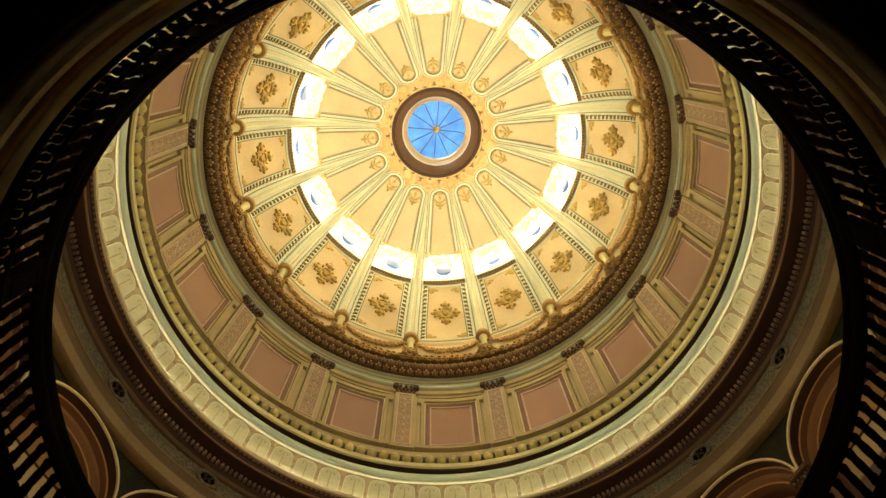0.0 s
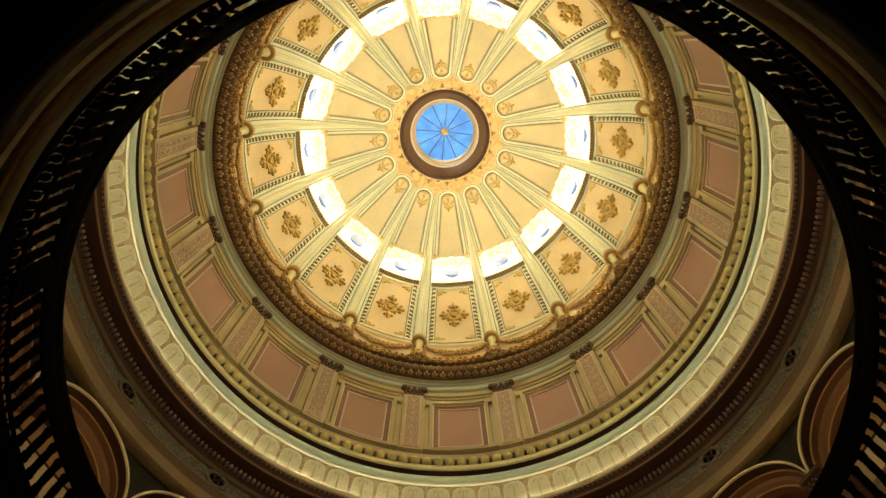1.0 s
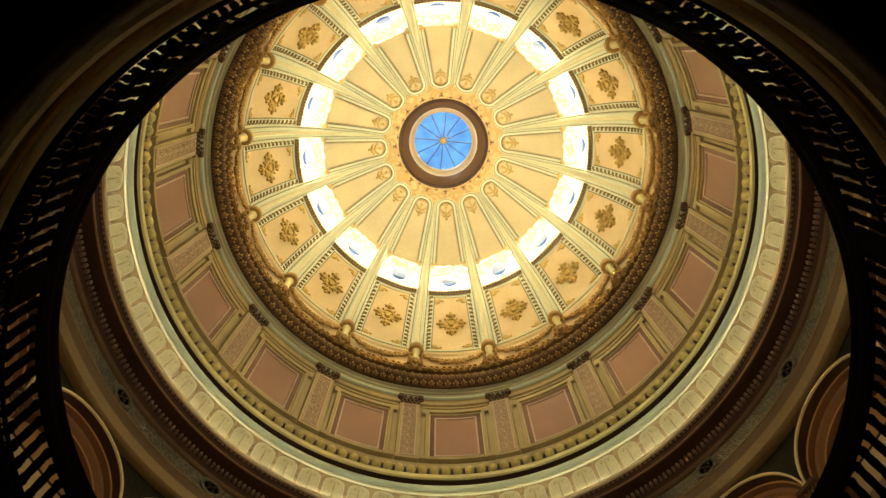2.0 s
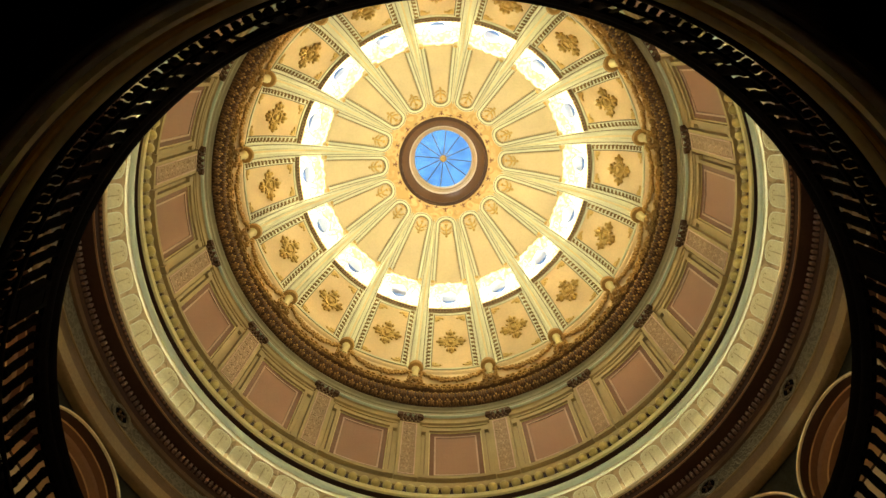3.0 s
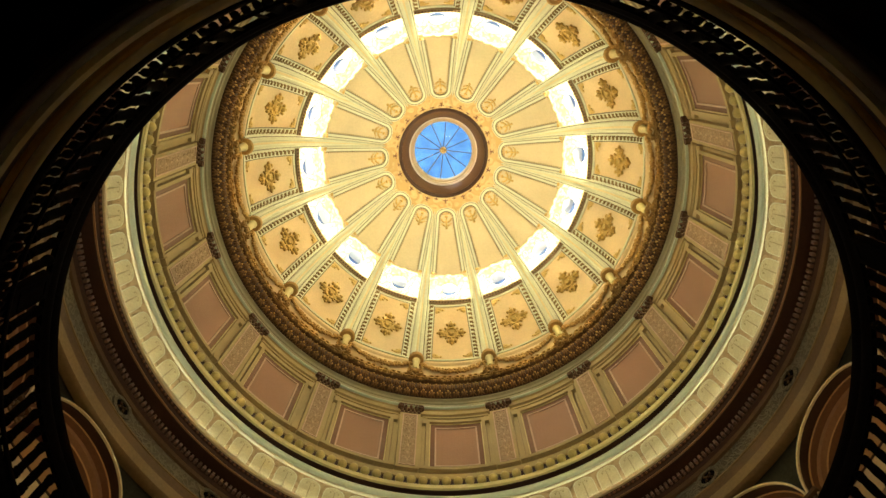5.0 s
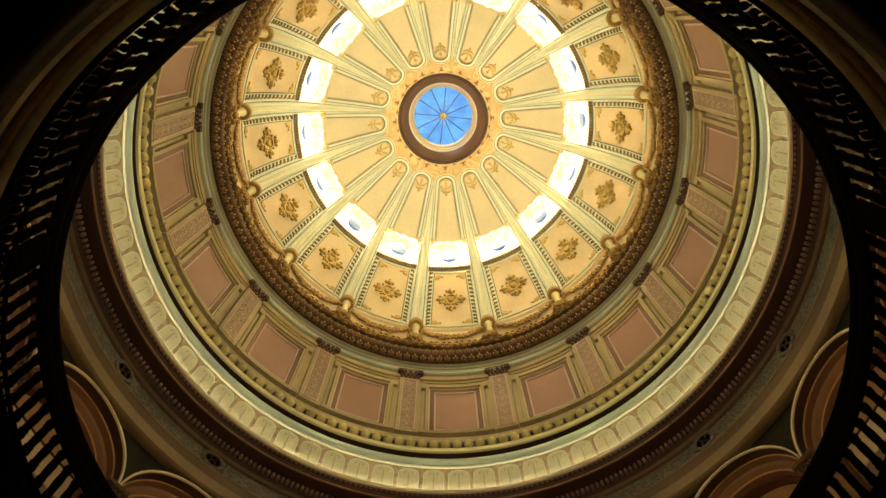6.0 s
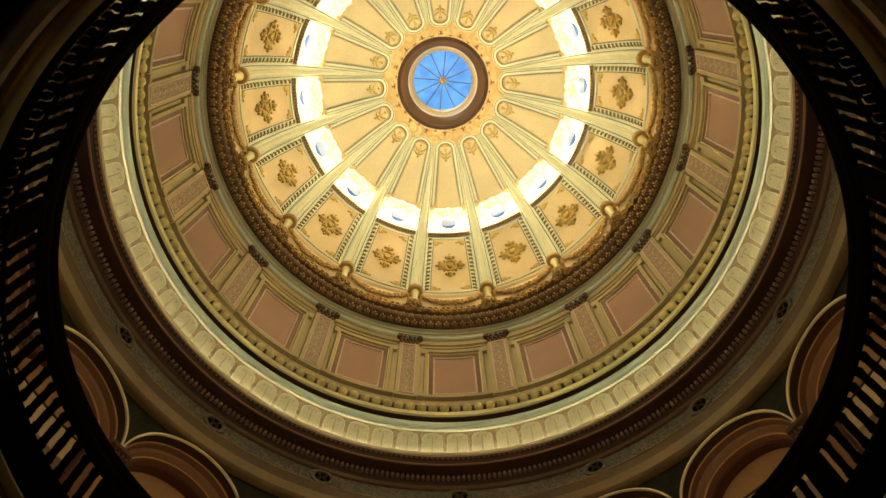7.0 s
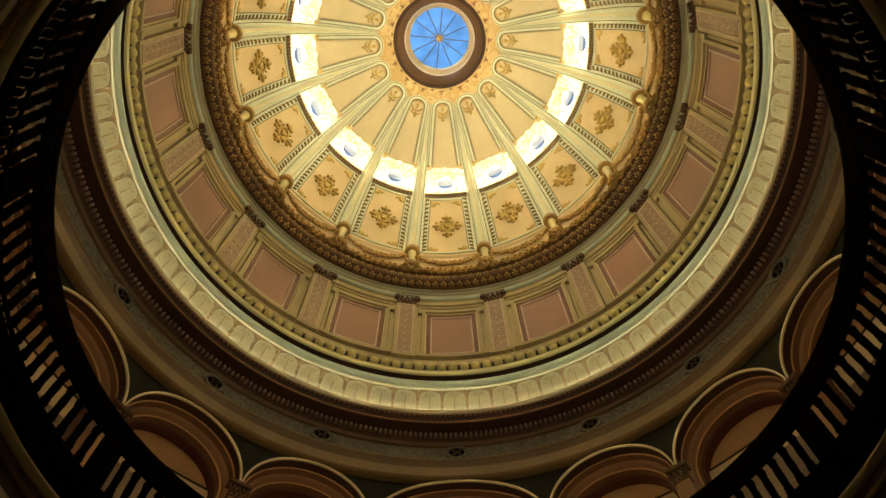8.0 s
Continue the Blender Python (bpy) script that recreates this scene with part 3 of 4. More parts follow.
part("lip", strip_mesh(crescent_o, crescent_i, lambda x, y, d: shell_pt(x, y, -d), 0.0, 0.055), SLATEBLUE, bay, "slate blue crescent added for the shade in the porthole", 40)
pane = part("pane", ([shell_pt(hx, hy, 0.05) for _, _, hx, hy in loop] + [shell_pt(hx, hy, 0.06) for _, _, hx, hy in loop], [tuple(range(n)), tuple(range(2 * n - 1, n - 1, -1))] + [(i, (i + 1) % n, n + (i + 1) % n, n + i) for i in range(n)]), HAZE, bay)
pane.visible_shadow = False
around(bay, BAYS)
x0, y0, z0 = shell_pt(0, -1)
x1, y1, z1 = shell_pt(0, 1)
r0, h0, r1, h1 = y0, z0 - EYE, y1, z1 - EYE
part("cavity_floor", lathe([(r0 + 0.02, h0), (dome_r(S_SILL - 0.35) + 0.06, dome(S_SILL - 0.35)[2] - EYE), (dome_r(S_SILL - 0.35) + 0.1, dome(S_SILL - 0.35)[2] - EYE - 0.1), (r0 + 0.1, h0 - 0.1)], 96), WHITEWASH, outer_shell)
sh = S_HEAD + 0.55
part("cavity_roof", lathe([(r1, h1), (dome_r(sh) + 0.02, dome(sh)[2] - EYE + 0.06), (dome_r(sh), dome(sh)[2] - EYE + 0.2), (r1, h1 + 0.12)], 96), WHITEWASH, outer_shell)
# unseen skirt added to close the gap between outer wall and shell to daylight
part("daylight_skirt", lathe([(8.0, 27.8), (r0 + 0.03, h0 - 0.02), (r0 + 0.12, h0 + 0.1), (8.0, 28.0)], 96), DARKSTONE, outer_shell)
OPEN = 0.20  # share of the lamp ring left bare between the added shields
# unseen hoods added to cut the ring lamp's light on the outer shell
hoods = []
for k in range(48):
    a0, a1 = 7.5 * k, 7.5 * (k + 1 - OPEN)
    v = [spot(r, a0 + (a1 - a0) * i / 3, h) for i in range(4) for r, h in ((6.20, 28.56), (6.22, 28.70), (6.08, 28.83), (6.09, 28.845), (6.24, 28.71), (6.22, 28.56))]
    f = [(i * 6 + q, i * 6 + (q + 1) % 6, i * 6 + 6 + (q + 1) % 6, i * 6 + 6 + q) for i in range(3) for q in range(6)]
    hoods.append((v, f + [tuple(range(6)), tuple(range(23, 17, -1))]))
tagged(part("light_shield", join(*hoods), ROSEWHITE, outer_shell, "row of unseen white shields added to hold lamp light off the shell"), kind="stuff")
tagged(part("ring_light", tube(6.13, 28.66, 0.03, 96, 8), RING_SKIN), "warm white lamp ring concealed behind the window sills", "lamp")

# ---- swags, garlands and cornice under the dome ----
crown = base("cornice_dome", "gilded swag frieze and bronzed leaf mouldings at the dome's foot", "cornice")
part("swag_band", band([(7.50, 23.95), (7.44, 24.1), (7.42, 24.95), (7.37, 25.0), (7.34, 25.06), (7.35, 25.13)], t=0.25), CREAM, crown, "cream frieze behind the swags", 30)
part("garland_core", tube(7.52, 23.78, 0.11), BRONZE, crown, "", 60)
# core darker than the leaves to paint the shade in their crevices
part("leaf_core", tube(7.66, 23.12, 0.285, 160, 14), DARKLEAF, crown, "", 60)
part("upper_green", band([(7.96, 22.44), (7.90, 22.46), (7.88, 22.62), (7.84, 22.64), (7.82, 22.74), (7.76, 22.80), (7.74, 22.86)], t=0.3), SAGE, crown, "sage green architrave mouldings", 25)
part("pale_line", band([(7.90, 22.40), (7.865, 22.42), (7.865, 22.455), (7.90, 22.47)], t=0.1), PALEGREEN, crown, "", 25)
part("fascia", band([(8.06, 22.12), (8.0, 22.14), (8.0, 22.36), (7.95, 22.40)], t=0.2), OLIVE, crown, "olive tan fascia", 25)
leaves, golds = [], []


def on_torus(a, t):
    """x along the ring, y up round the torus from its angle t, d out of it."""
    return lambda x, y, d: spot(7.66 + (0.28 + d) * math.cos(t - y / 0.3), a + math.degrees(x / 7.6), 23.12 + (0.28 + d) * math.sin(t - y / 0.3))


for row, t in enumerate((0.74, 1.10, 1.42)):
    for i in range(10):
        pr = on_torus(-11.25 + 2.25 * (i + 0.5 * row + 0.25), math.pi * t)
        turn = rnd.uniform(-0.12, 0.12)
        leaves.append(blob(pr, 0, 0, 0.01, 0.045, 0.17, 0.06, turn))
        for q in (-1, 1):
            leaves.append(blob(pr, q * 0.075, -0.03, 0.0, 0.038, 0.12, 0.05, turn + q * 0.45))
            golds.append(blob(pr, q * 0.085, 0.075, 0.03, 0.032, 0.04, 0.03, q * 0.6))
        golds.append(blob(pr, 0, 0.13, 0.045, 0.05, 0.045, 0.035, turn))
for i in range(20):
    pr = on_torus(-11.25 + 1.125 * (i + 0.5), math.pi * 0.56)
    golds.append(blob(pr, 0, rnd.uniform(-0.02, 0.02), 0.02, 0.045, 0.05, 0.035))
leaf_run = part("leaf_moulding", join(*leaves), BRONZE, crown, "bronzed leaf torus", 70)
tagged(leaf_run, kind="stuff")
tagged(part("gilt_leaves", join(*golds), LEAFGOLD, leaf_run, "worn gilded leaf tips", 70), kind="stuff")
around(leaf_run, BAYS)
beads = []
for i in range(6):
    pr = on_ring(7.42, -11.25 + 3.75 * (i + 0.5))
    for q in (-1, 1):
        beads.append(hoop(pr, q * 0.10, 23.80, 0.0, 0.12, 0.045, 0.09, 12, squash=1.1))
    beads.append(blob(pr, 0.24, 23.78, 0.04, 0.05, 0.15, 0.06))
for i in range(40):
    a = -11.25 + 22.5 * (i + 0.5) / 40
    pr = lambda x, y, d, a=a: spot(7.39 - d, a + math.degrees(x / 7.4), 23.78 + y)
    beads.append(blob(pr, 0, rnd.uniform(-0.11, 0.11), -0.03, 0.045, 0.085, 0.06, rnd.uniform(-0.9, 0.9)))
garland = part("garland", join(*beads), LEAFGOLD, crown, "gilded leaf garland", 70)
tagged(garland, kind="stuff")
around(garland, BAYS)
fest = []
for i in range(64):
    u = i / 63 * 2 - 1
    x, h = u * 1.26, 24.28 + 0.55 * u * u
    fat = 0.06 + 0.09 * (1 - u * u)
    fr = on_ring(7.40)
    for k in range(3):
        fest.append(blob(fr, x + rnd.uniform(-0.04, 0.04), h + rnd.uniform(-fat, fat), 0.05 + rnd.uniform(0, 0.05), rnd.uniform(0.045, 0.08), rnd.uniform(0.035, 0.06), 0.06, rnd.uniform(0, 3)))
for q in (-1, 1):
    for i in range(9):
        fest.append(blob(fr, q * (1.24 + rnd.uniform(-0.05, 0.03)), 24.75 - 0.07 * i, 0.05, 0.05, 0.045, 0.04, rnd.uniform(0, 3)))
swag = part("swag", join(*fest), LEAFGOLD, crown, "gilded leaf swag hung between brackets", 70)
around(swag, BAYS)
br = on_ring(7.36, 11.25)
bracket = part("bracket", turned(br, 0, 0, 0.12, [(0.10, 24.1), (0.13, 24.3), (0.12, 24.6), (0.15, 24.78), (0.17, 24.84)]), YELLOW, crown, "cream tapered neck of a rib bracket", 40)
part("cap", turned(br, 0, 0, 0.14, [(0.17, 24.84), (0.27, 24.87), (0.31, 24.96), (0.29, 25.08), (0.20, 25.2), (0.06, 25.26)]), LEAFGOLD, bracket, "rounded gilt brown cap", 40)
shellfan = []
for i in range(9):
    t = math.pi * (i + 0.5) / 9
    shellfan.append(blob(br, 0.15 * math.cos(t), 23.84 + 0.20 * math.sin(t), 0.14, 0.13, 0.042, 0.07, t))
shellfan.append(blob(br, 0, 23.82, 0.16, 0.09, 0.10, 0.10))
for q in (-1, 1):
    shellfan.append(hoop(br, q * 0.22, 23.80, 0.06, 0.10, 0.045, 0.12, 12))
part("fan", join(*shellfan), LEAFGOLD, bracket, "gilded shell fan with scrolls", 50)
around(bracket, BAYS)

# ---- drum ----
drum = base("wall_drum", "olive drum wall with rose panels between ornamented pilasters", "wall")
part("wall_face", band([(8.12, 17.85), (8.12, 22.2)], t=0.3), OLIVE, drum)
pd = on_ring(8.12)
dp = part("drum_panel", frame_mesh(rect(-1.02, 1.02, 18.66, 21.72), rect(-0.90, 0.90, 18.8, 21.55), pd, 0, 0.15), OLIVE, drum, "eared olive frame round a rose panel", 25)
for q in (-1, 1):
    part("ear", grid_mesh(q * 1.0, q * 1.16, 21.42, 21.75, pd, 0, 0.16, 2, 2), OLIVE, dp)
    part("foot", grid_mesh(q * 0.98, q * 1.2, 18.6, 18.78, pd, 0, 0.2, 2, 2), OLIVE, dp)
part("ledge", grid_mesh(-1.16, 1.16, 21.76, 21.84, pd, 0, 0.185, 8, 1), OLIVE, dp)
# flat brown strip paints the shadow line round the frame; there is no gap
part("painted_shadow", frame_mesh(rect(-1.10, 1.10, 18.63, 21.76), rect(-1.03, 1.03, 18.65, 21.73), pd, 0, 0.01), FRAMEBROWN, dp)
part("outer_line", frame_mesh(rect(-0.90, 0.90, 18.8, 21.55), rect(-0.865, 0.865, 18.835, 21.515), pd, 0, 0.075), YELLOW, dp, "yellow cream line")
part("brown_frame", frame_mesh(rect(-0.865, 0.865, 18.835, 21.515), rect(-0.72, 0.72, 18.96, 21.32), pd, 0, 0.05), FRAMEBROWN, dp, "brown inner frame")
part("rose_line", frame_mesh(rect(-0.72, 0.72, 18.96, 21.32), rect(-0.665, 0.665, 19.02, 21.25), pd, 0, 0.06), ROSE, dp, "pale rose line")
part("rose_field", grid_mesh(-0.68, 0.68, 19.0, 21.27, pd, 0, 0.03), PINK, dp, "flat rose brown field")
around(dp, BAYS)
pp = on_ring(8.12, 11.25)
pil = part("pilaster", grid_mesh(-0.36, 0.36, 18.62, 22.0, pp, 0, 0.16, 4, 4), OLIVE, drum, "olive pilaster with a scrollwork panel")
part("side_moulding", join(*[grid_mesh(q * 0.50 - 0.05, q * 0.50 + 0.05, 18.62, 22.0, pp, 0, 0.05, 1, 4) for q in (-1, 1)]), OLIVE, pil)
part("scroll_panel", grid_mesh(-0.225, 0.225, 18.78, 21.86, pp, 0.15, 0.164, 4, 8), PILASTER, pil, "rose panel with gilded scrollwork")
part("panel_line", frame_mesh(rect(-0.26, 0.26, 18.74, 21.9), rect(-0.225, 0.225, 18.78, 21.86), pp, 0.15, 0.185), ROSE, pil, "pale rose line")
orn = []
for i in range(7):
    h = 19.05 + 0.42 * i
    orn += [blob(pp, 0, h, 0.16, 0.045, 0.11, 0.02), hoop(pp, 0.1, h + 0.12, 0.16, 0.075, 0.025, 0.012, 10), hoop(pp, -0.1, h + 0.12, 0.16, 0.075, 0.025, 0.012, 10)]
part("scrolls", join(*orn), SCROLLWORK, pil, "raised scrolls", 60)
capm = [grid_mesh(-0.34, 0.34, 22.0, 22.08, pp, 0.05, 0.15, 3, 1), grid_mesh(-0.42, 0.42, 22.42, 22.5, pp, 0.0, 0.26, 3, 1)]
for row, (h, w, c) in enumerate(((22.14, 0.30, 5), (22.26, 0.34, 6), (22.37, 0.38, 5))):
    for i in range(c):
        capm.append(blob(pp, -w + 2 * w * i / (c - 1), h, 0.13 + 0.04 * row, 0.07, 0.10, 0.07, rnd.uniform(-0.3, 0.3)))
for q in (-1, 1):
    capm.append(hoop(pp, q * 0.37, 22.34, 0.14, 0.11, 0.05, 0.14, 12))
part("capital", join(*capm), DARKLEAF, pil, "dark bronzed leaf capital", 60)
around(pil, BAYS)

# ---- bead course, lit cove and cornice ----
cove = base("cornice_lit", "pale green and palmette cornice lit from a concealed cove", "cornice")
part("base_course", band([(8.05, 18.17), (7.99, 18.18), (7.99, 18.26), (8.03, 18.29), (8.03, 18.5), (8.08, 18.56)], t=0.12), OLIVE, cove, "olive plinth course", 25)
# bed coloured umber to paint the shade between the beads
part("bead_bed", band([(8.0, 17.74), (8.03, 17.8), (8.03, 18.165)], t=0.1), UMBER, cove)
bead = part("bead", turned(on_ring(7.905), 0, 0, 0, [(0.03, 17.79), (0.095, 17.82), (0.135, 17.88), (0.138, 17.95), (0.10, 18.02), (0.03, 18.06)], 12), BEADGOLD, cove, "olive gilt bead", 50)
around(bead, [2.5 * k for k in range(1, 144)])
part("yellow_line", band([(7.90, 17.48), (7.85, 17.50), (7.84, 17.57), (7.862, 17.68), (7.94, 17.76)], t=0.2), YELLOW, cove, "yellow cream moulding", 40)
# umber colour paints the shadow of the gap and of the moulding's underside
part("dark_slot", band([(8.10, 17.18), (8.10, 17.41), (8.06, 17.445), (7.92, 17.46), (7.91, 17.475)], t=0.2), UMBER, cove, "hollow with its shade painted in umber")
part("green_band", band([(8.0, 16.87), (7.885, 16.88), (7.84, 16.93), (7.825, 17.0), (7.835, 17.10), (7.885, 17.18), (8.0, 17.19)], t=0.2), PALEGREEN, cove, "pale green rounded moulding", 40)
part("lower_line", band([(8.0, 16.755), (7.885, 16.765), (7.855, 16.81), (7.875, 16.86), (8.0, 16.865)], t=0.2), PALE, cove, "cream line", 40)
RELIEF = [(8.22, 15.86), (8.19, 16.1), (8.11, 16.43), (8.0, 16.66), (7.93, 16.76)]
part("palmette_cove", band(RELIEF, t=0.1), PALMETTE, cove, "cream cove with palmettes", 40)


def on_cove(x, y, d):
    """y from 0 at the cove's foot to 1 at its head."""
    k = min(max(y, 0), 0.999) * (len(RELIEF) - 1)
    i = int(k)
    (ra, ha), (rb, hb) = RELIEF[i], RELIEF[i + 1]
    u = k - i
    g = math.hypot(rb - ra, hb - ha)
    return spot(ra + (rb - ra) * u - (hb - ha) / g * d, math.degrees(x / 8.1), ha + (hb - ha) * u + (rb - ra) / g * d)


arch_o = [(0.30, 0.0), (0.30, 0.3), (0.30, 0.6)] + [(0.30 * math.cos(t), 0.62 + 0.30 * math.sin(t)) for t in (math.pi * i / 8 for i in range(9))] + [(-0.30, 0.6), (-0.30, 0.3), (-0.30, 0.0)]
right = arch_o[:8]
palm = [strip_mesh(right, [(0.0, y) for x, y in right], on_cove, -0.01, 0.012), strip_mesh([(0.0, y) for x, y in right], [(-x, y) for x, y in right], on_cove, -0.01, 0.012)]
ribs = [blob(on_cove, 0, 0.40, 0.012, 0.020, 0.40, 0.014)]
for q in (-1, 1):
    for y, w, t in ((0.14, 0.07, 0.30), (0.32, 0.08, 0.26), (0.50, 0.08, 0.24), (0.68, 0.06, 0.22)):
        ribs.append(blob(on_cove, q * (w + 0.012), y + 0.07, 0.010, w, 0.024, 0.006, q * t))
        ribs.append(blob(on_cove, q * (w * 1.9), y + 0.02, 0.010, 0.030, 0.055, 0.006, -q * 0.05))
edge = [(x * 0.93, y * 0.98) for x, y in arch_o]
palmette = part("palmette", join(*palm), TONGUE, cove, "pale arched tongue with a palmette", 50)
part("tongue_edge", strip_mesh(arch_o, edge, on_cove, 0.0, 0.022), PALE, palmette, "pale raised edge")
part("stem", join(*ribs), STEM, palmette, "dark olive stem and leaves", 60)
around(palmette, [5.0 * k for k in range(1, 72)])
part("ledge", lathe([(7.90, 15.66), (7.90, 15.79), (7.96, 15.80), (7.98, 15.74), (8.34, 15.74), (8.34, 15.64), (7.96, 15.64)]), CREAM_PALE, cove, "cream lip that hides the cove lamps", 30)
tagged(part("cove_light", tube(8.125, 15.96, 0.025, 160, 8), COVE_SKIN), "warm lamp tube lying in the cornice cove", "lamp")

low = base("cornice_lower", "dark brown dentilled cornice over a scrolled frieze", "cornice")
# brown deepened to umber: shade below the lit cove is painted in
part("soffit", band([(8.34, 15.42), (8.08, 15.43), (8.06, 15.47), (8.03, 15.48), (8.0, 15.56), (7.96, 15.58), (7.94, 15.64)], t=0.1), UMBER, low, "soffit and mouldings with their shade painted in umber", 30)
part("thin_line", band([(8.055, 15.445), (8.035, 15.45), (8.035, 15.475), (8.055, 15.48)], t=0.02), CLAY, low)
# umber bed deepens the shade between the dentils by colour
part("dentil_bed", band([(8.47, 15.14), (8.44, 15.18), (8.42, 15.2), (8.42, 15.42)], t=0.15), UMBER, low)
dent = [grid_mesh(-0.036, 0.036, 15.24, 15.37, on_ring(8.42, 0.9375 * i), 0, 0.09, 1, 1) for i in range(384)]
tagged(part("dentils", join(*dent), DENTIL, low, "close row of small brown dentils"), kind="stuff")
crumb = [blob(on_ring(7.97, 1.0 * i), 0, 15.60, 0.0, 0.05, 0.04, 0.04) for i in range(360)]
tagged(part("leaf_row", join(*crumb), BROWN, low, "row of small brown leaves", 60), kind="stuff")
part("brown_line", band([(8.55, 15.03), (8.51, 15.05), (8.49, 15.1), (8.47, 15.13)], t=0.1), DUSK, low, "", 30)
part("frieze", band([(8.58, 14.60), (8.58, 15.03)], t=0.15), SCROLL, low, "olive frieze with low scrollwork")
part("frieze_line", band([(8.57, 14.52), (8.545, 14.54), (8.545, 14.575), (8.57, 14.59)], t=0.1), ARCHITRAVE, low, "", 30)
part("upper_fascia", band([(8.56, 14.24), (8.56, 14.51)], t=0.15), DUSK, low, "brown fascia")
part("lower_fascia", band([(8.64, 13.86), (8.56, 13.87), (8.52, 13.9), (8.52, 14.2), (8.55, 14.23)], t=0.15), ARCHITRAVE, low, "olive tan fascia", 30)
SITES = [90 * q + d for q in range(4) for d in (0, 24.33, 45, 65.67)]
fr = on_ring(8.58)
rd = part("roundel", hoop(fr, 0, 14.815, 0, 0.33, 0.11, 0.05, 28, squash=0.78), SCROLL, low, "oval rimmed roundel with a dark rosette", 40)
# not sunk: a thin near-black disc paints the shade of a hollow
part("hollow", disc(fr, 0, 14.815, 0.0, 0.012, 0.235, 20, 0.86, 0.95), WOOD, rd)
rose = [blob(fr, 0.105 * math.cos(t), 14.815 + 0.085 * math.sin(t), 0.03, 0.055, 0.03, 0.03, t) for t in (math.pi / 4 + math.pi / 2 * k for k in range(4))] + [blob(fr, 0, 14.815, 0.03, 0.035, 0.03, 0.04)]
part("rosette", join(*rose), DARKLEAF, rd, "dark bronzed rosette", 60)
around(rd, SITES[1:])

# ---- arcaded gallery wall ----
H_SPRING, H_FLOOR, H_TOP = 12.23, 5.98, 13.87


def arch_line(w, rise, inset, n=28):
    hw, rr = w - inset, rise - inset
    up = [(hw, H_FLOOR + (H_SPRING - H_FLOOR) * i / 6) for i in range(6)]
    return up + [(hw * math.cos(math.pi * i / n), H_SPRING + rr * math.sin(math.pi * i / n)) for i in range(n + 1)] + [(-x, h) for x, h in reversed(up)]


def reveal(w, rise, i0, r0, i1, r1):
    """One step of the arched recess, from inset i0 at radius r0 to inset i1 at radius r1, with a face to the next step."""
    a, b = arch_line(w, rise, i0), arch_line(w, rise, i1)
    n = len(a)
    v = [spot(r0, math.degrees(x / 8.62), h) for x, h in a] + [spot(r1, math.degrees(x / 8.62), h) for x, h in b]
    return v, [(i, i + 1, n + i + 1, n + i) for i in range(n - 1)]


# step colours also carry the recess's shading, as in the umber outer reveal
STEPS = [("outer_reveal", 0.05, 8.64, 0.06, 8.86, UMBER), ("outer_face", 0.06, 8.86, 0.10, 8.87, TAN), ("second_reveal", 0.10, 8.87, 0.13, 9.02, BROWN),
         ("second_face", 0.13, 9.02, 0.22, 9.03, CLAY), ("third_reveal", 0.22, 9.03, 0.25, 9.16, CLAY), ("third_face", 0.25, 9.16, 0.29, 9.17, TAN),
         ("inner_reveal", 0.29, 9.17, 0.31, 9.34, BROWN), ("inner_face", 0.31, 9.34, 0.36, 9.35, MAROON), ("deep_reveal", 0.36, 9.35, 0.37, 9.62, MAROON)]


def arch_bay(half_angle, rise, label):
    w = math.radians(half_angle) * 8.62
    thing = base("wall_arch", label, "wall arch")
    line = arch_line(w, rise, 0.0)
    put = lambda x, h, d: spot(8.68 - d, math.degrees(x / 8.62), h)
    cut = [(x, h) for x, h in line if h >= H_SPRING - 1e-6]
    part("spandrel", strip_mesh(cut, [(x, H_TOP + 0.3) for x, h in cut], put, -0.3, -0.13), SPANDREL, thing, "slate spandrel darkened for the architrave's shadow")
    part("archivolt", strip_mesh(arch_line(w, rise, 0.0), arch_line(w, rise, 0.045), put, -0.02, 0.09), GILT, thing, "thin gilt arch edge")
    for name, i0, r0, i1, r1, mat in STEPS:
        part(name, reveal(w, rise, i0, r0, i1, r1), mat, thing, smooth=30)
    hw, rr = w - 0.37, rise - 0.37
    nx = 24
    v, f = [], []
    for i in range(nx + 1):
        t = math.pi * i / nx
        x = hw * math.cos(t)
        v += [spot(9.6, math.degrees(x / 8.62), h) for h in (H_SPRING - 0.12, H_SPRING, H_SPRING + rr * math.sin(t) * 0.5, H_SPRING + rr * math.sin(t) + 0.02)]
    f = [(i * 4 + k, i * 4 + k + 1, i * 4 + k + 5, i * 4 + k + 4) for i in range(nx) for k in range(3)]
    part("lunette", (v, f), TAN, thing, "plain tan lunette")
    low_put = lambda x, h, d: spot(9.6 - d, math.degrees(x / 8.62), h)
    part("impost_line", grid_mesh(-hw * 0.94, hw * 0.94, H_SPRING + 0.42, H_SPRING + 0.46, low_put, -0.02, 0.05, 12, 1), UMBER, thing)
    part("impost_band", grid_mesh(-hw * 0.97, hw * 0.97, H_SPRING - 0.2, H_SPRING + 0.41, low_put, -0.02, 0.03, 12, 2), CREAM, thing, "paler tan impost band")
    part("back_wall", grid_mesh(-hw, hw, H_FLOOR, H_SPRING - 0.13, low_put, -0.05, 0.0, 12, 8), DULLPINK, thing, "dull pinkish wall below the lunette")
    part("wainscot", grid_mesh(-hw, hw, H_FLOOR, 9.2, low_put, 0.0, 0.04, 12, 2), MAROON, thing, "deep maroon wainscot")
    part("wainscot_cap", grid_mesh(-hw, hw, 9.2, 9.28, low_put, 0.0, 0.07, 12, 1), CLAY, thing)
    return thing


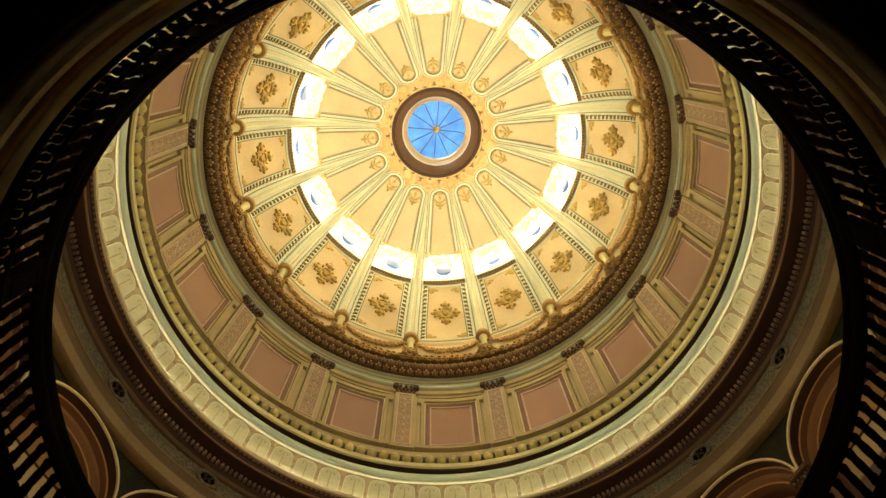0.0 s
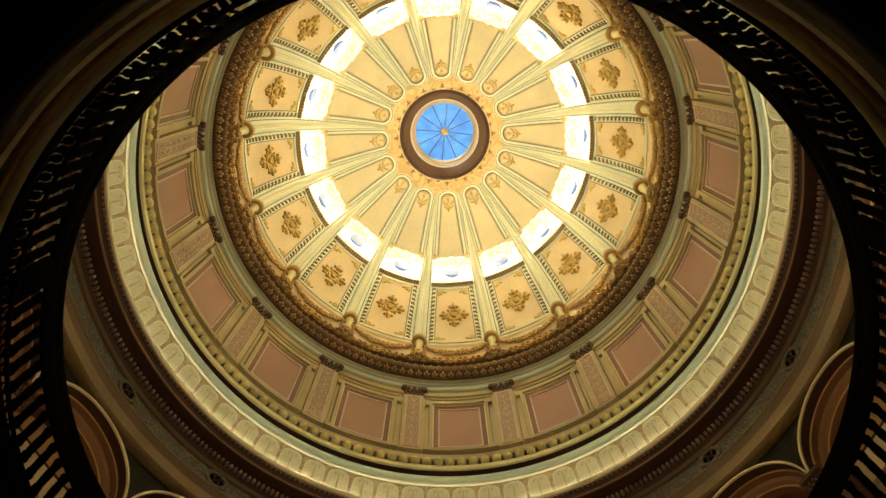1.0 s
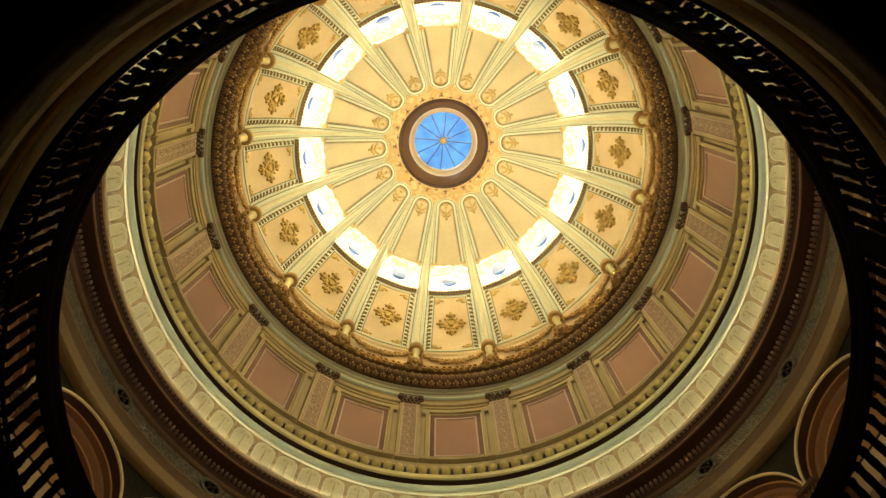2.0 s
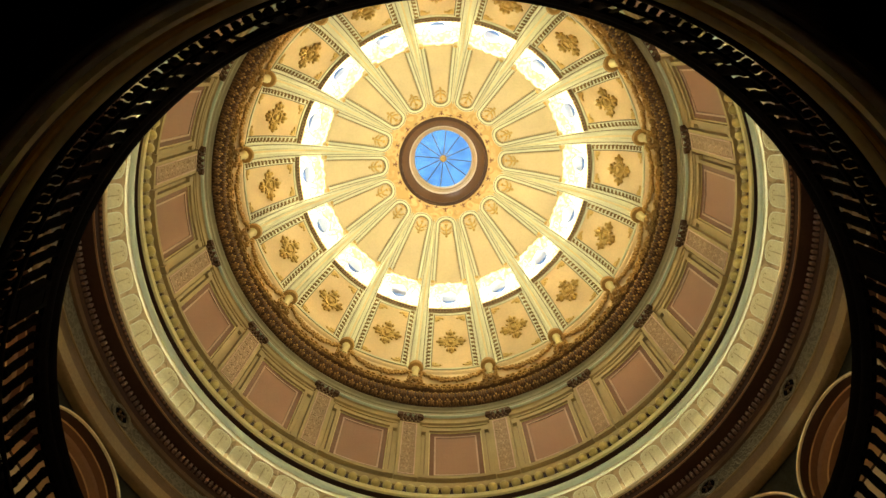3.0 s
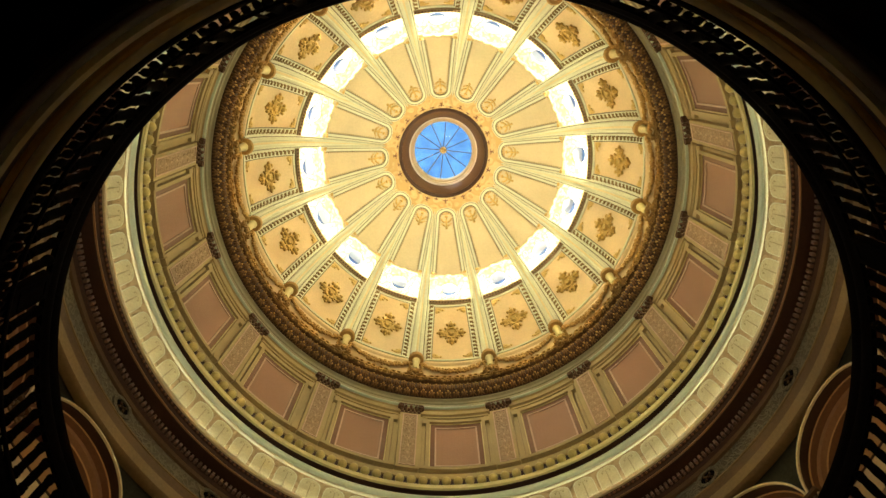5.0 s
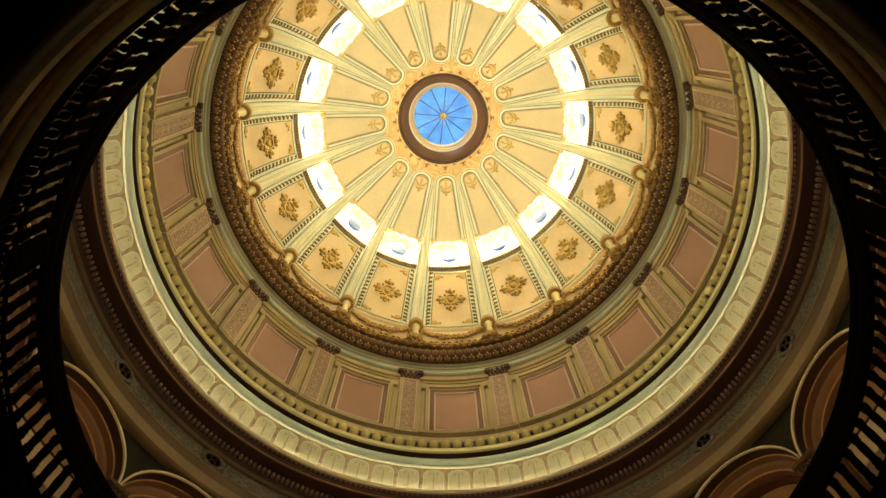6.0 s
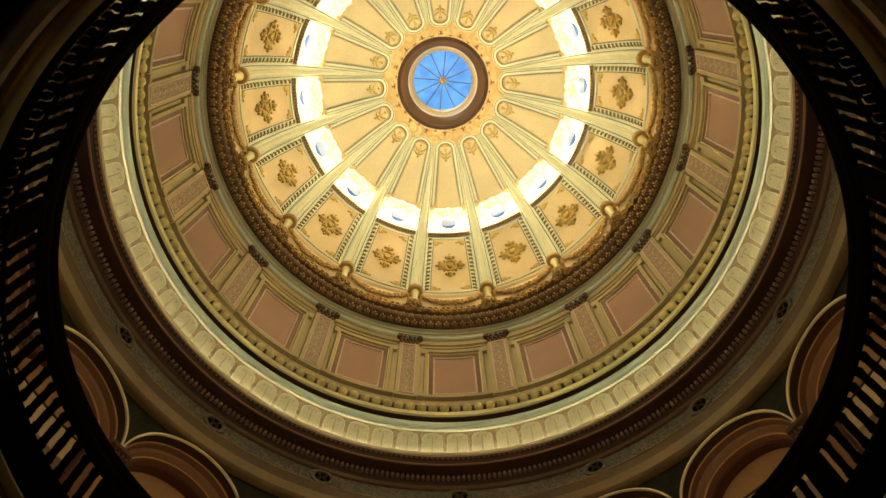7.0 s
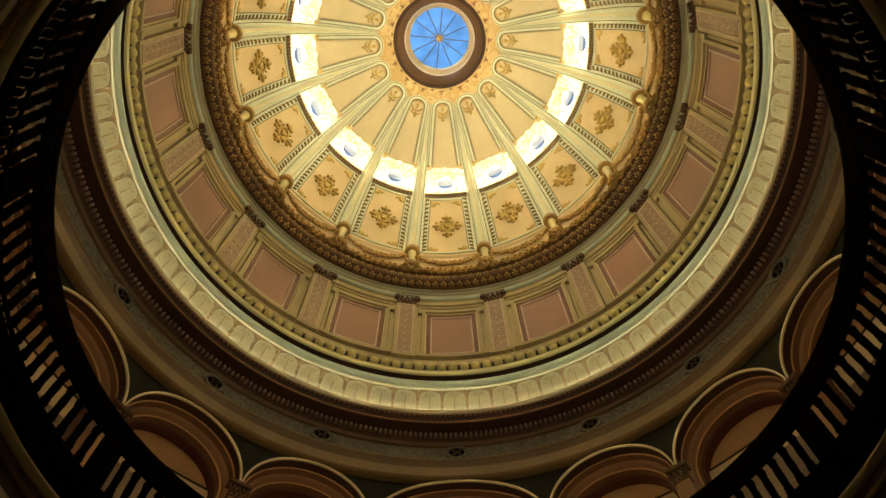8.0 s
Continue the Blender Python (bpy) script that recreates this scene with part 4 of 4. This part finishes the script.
# slate paint, darkened further to hold the shadow under the architrave
SPANDREL = paint("shadowed_slate_spandrel", (0.040, 0.038, 0.024), 0.9, vary=0.3, spec=0.1)
wide = arch_bay(14.0, 1.60, "wide arched recess in brown steps with a gilt edge")
around(wide, [90, 180, 270])
narrow = arch_bay(10.335, 1.575, "arched recess in brown steps with a gilt edge")
narrow.matrix_world = pose(0, 0, 0, 0, 0, -24.33)
around(narrow, [90 * q + d for q in range(4) for d in (24.33, 45, 65.67)][1:])
po = on_ring(8.7)
column = tagged(part("wall_pier", grid_mesh(-0.17, 0.17, H_FLOOR + 0.25, 11.78, po, -0.1, 0.14, 4, 6), CLAY), "clay brown pier with a dark leaf capital between two arches", "pier", kind="structure")
part("pier_base", grid_mesh(-0.24, 0.24, H_FLOOR, H_FLOOR + 0.25, po, -0.1, 0.2, 4, 1), UMBER, column)
capm = [grid_mesh(-0.27, 0.27, 12.12, 12.2, po, -0.05, 0.24, 3, 1), grid_mesh(-0.2, 0.2, 11.78, 11.84, po, -0.05, 0.18, 3, 1)]
for h, w, c in ((11.9, 0.17, 4), (12.02, 0.22, 5)):
    capm += [blob(po, -w + 2 * w * i / (c - 1), h, 0.15, 0.055, 0.09, 0.07) for i in range(c)]
part("capital", join(*capm), DARKLEAF, column, "dark bronzed leaf capital", 60)
column.matrix_world = pose(0, 0, 0, 0, 0, -14.0)
around(column, [90 * q + d for q in range(4) for d in (14.0, 34.67, 55.33, 76.0)][1:])

# ---- balustrade round the well ----
# backlit silhouette is put into the wood's colour
bal = tagged(new("balustrade"), "turned wooden balustrade with a broad handrail, coloured black as a silhouette", "balustrade")
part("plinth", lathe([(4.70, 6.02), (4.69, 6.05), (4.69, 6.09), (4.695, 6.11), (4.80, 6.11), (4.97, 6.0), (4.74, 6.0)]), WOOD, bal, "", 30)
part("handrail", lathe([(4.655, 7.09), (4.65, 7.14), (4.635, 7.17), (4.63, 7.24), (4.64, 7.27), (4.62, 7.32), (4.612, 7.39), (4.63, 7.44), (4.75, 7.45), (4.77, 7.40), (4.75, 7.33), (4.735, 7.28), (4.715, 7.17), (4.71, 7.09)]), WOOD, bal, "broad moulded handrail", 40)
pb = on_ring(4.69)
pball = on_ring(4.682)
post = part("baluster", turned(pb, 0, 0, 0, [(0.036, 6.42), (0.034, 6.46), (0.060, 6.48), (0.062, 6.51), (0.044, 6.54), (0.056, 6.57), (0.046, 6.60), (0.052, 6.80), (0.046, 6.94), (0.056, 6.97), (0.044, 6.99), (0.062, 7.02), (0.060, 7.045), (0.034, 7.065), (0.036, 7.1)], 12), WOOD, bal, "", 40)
# board added outside the balls to darken the gaps between them
part("kick_board", lathe([(4.87, 6.02), (4.87, 6.65), (4.88, 6.67), (4.92, 6.67), (4.92, 6.02)]), WOOD, bal, "added board that darkens the gaps behind the row of balls", 30)
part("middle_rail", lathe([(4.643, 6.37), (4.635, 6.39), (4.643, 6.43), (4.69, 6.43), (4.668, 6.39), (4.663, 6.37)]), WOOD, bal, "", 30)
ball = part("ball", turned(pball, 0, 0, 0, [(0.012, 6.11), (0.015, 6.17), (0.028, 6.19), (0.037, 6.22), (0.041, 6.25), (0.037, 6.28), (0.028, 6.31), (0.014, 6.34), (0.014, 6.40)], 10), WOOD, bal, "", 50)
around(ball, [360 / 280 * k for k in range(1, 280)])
STEP = (45 - 4.8) / 16
slots = [22.5 + 45 * q + 2.4 + STEP * (k + 0.5) for q in range(8) for k in range(16)]
post.matrix_world = pose(0, 0, 0, 0, 0, -slots[0])
around(post, slots[1:])
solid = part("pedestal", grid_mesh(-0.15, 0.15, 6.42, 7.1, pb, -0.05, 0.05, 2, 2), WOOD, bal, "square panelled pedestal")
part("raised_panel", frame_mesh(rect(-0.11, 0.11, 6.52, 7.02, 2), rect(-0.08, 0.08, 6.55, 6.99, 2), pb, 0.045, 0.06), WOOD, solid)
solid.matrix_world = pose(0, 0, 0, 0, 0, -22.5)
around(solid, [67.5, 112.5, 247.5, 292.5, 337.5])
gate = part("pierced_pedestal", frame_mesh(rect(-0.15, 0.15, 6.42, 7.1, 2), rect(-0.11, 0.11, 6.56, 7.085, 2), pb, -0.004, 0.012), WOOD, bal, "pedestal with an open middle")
gate.matrix_world = pose(0, 0, 0, 0, 0, -157.5)
around(gate, [202.5])

# ---- gallery sconces on the piers ----
pw = on_ring(8.56)
sconce = tagged(new("sconce"), "brass wall sconce with a small amber glass globe on a pier", "lamp", "sconces round the gallery")
part("back_plate", grid_mesh(-0.07, 0.07, 7.55, 7.95, pw, -0.01, 0.02, 2, 2), GILT, sconce)
part("arm", turned(pw, 0, 0, 0.14, [(0.02, 7.66), (0.035, 7.72), (0.02, 7.80), (0.05, 7.86)], 8), GILT, sconce)
part("bracket", grid_mesh(-0.015, 0.015, 7.70, 7.74, pw, 0.0, 0.15, 1, 1), GILT, sconce)
part("globe", turned(pw, 0, 0, 0.14, [(0.03, 7.86), (0.08, 7.90), (0.10, 7.97), (0.08, 8.04), (0.03, 8.08)], 12), LAMP_SKIN, sconce, "glowing amber globe", 60)
sconce.matrix_world = pose(0, 0, 0, 0, 0, -14.0)
around(sconce, [90 * q + d for q in range(4) for d in (14.0, 34.67, 55.33, 76.0)][1:])
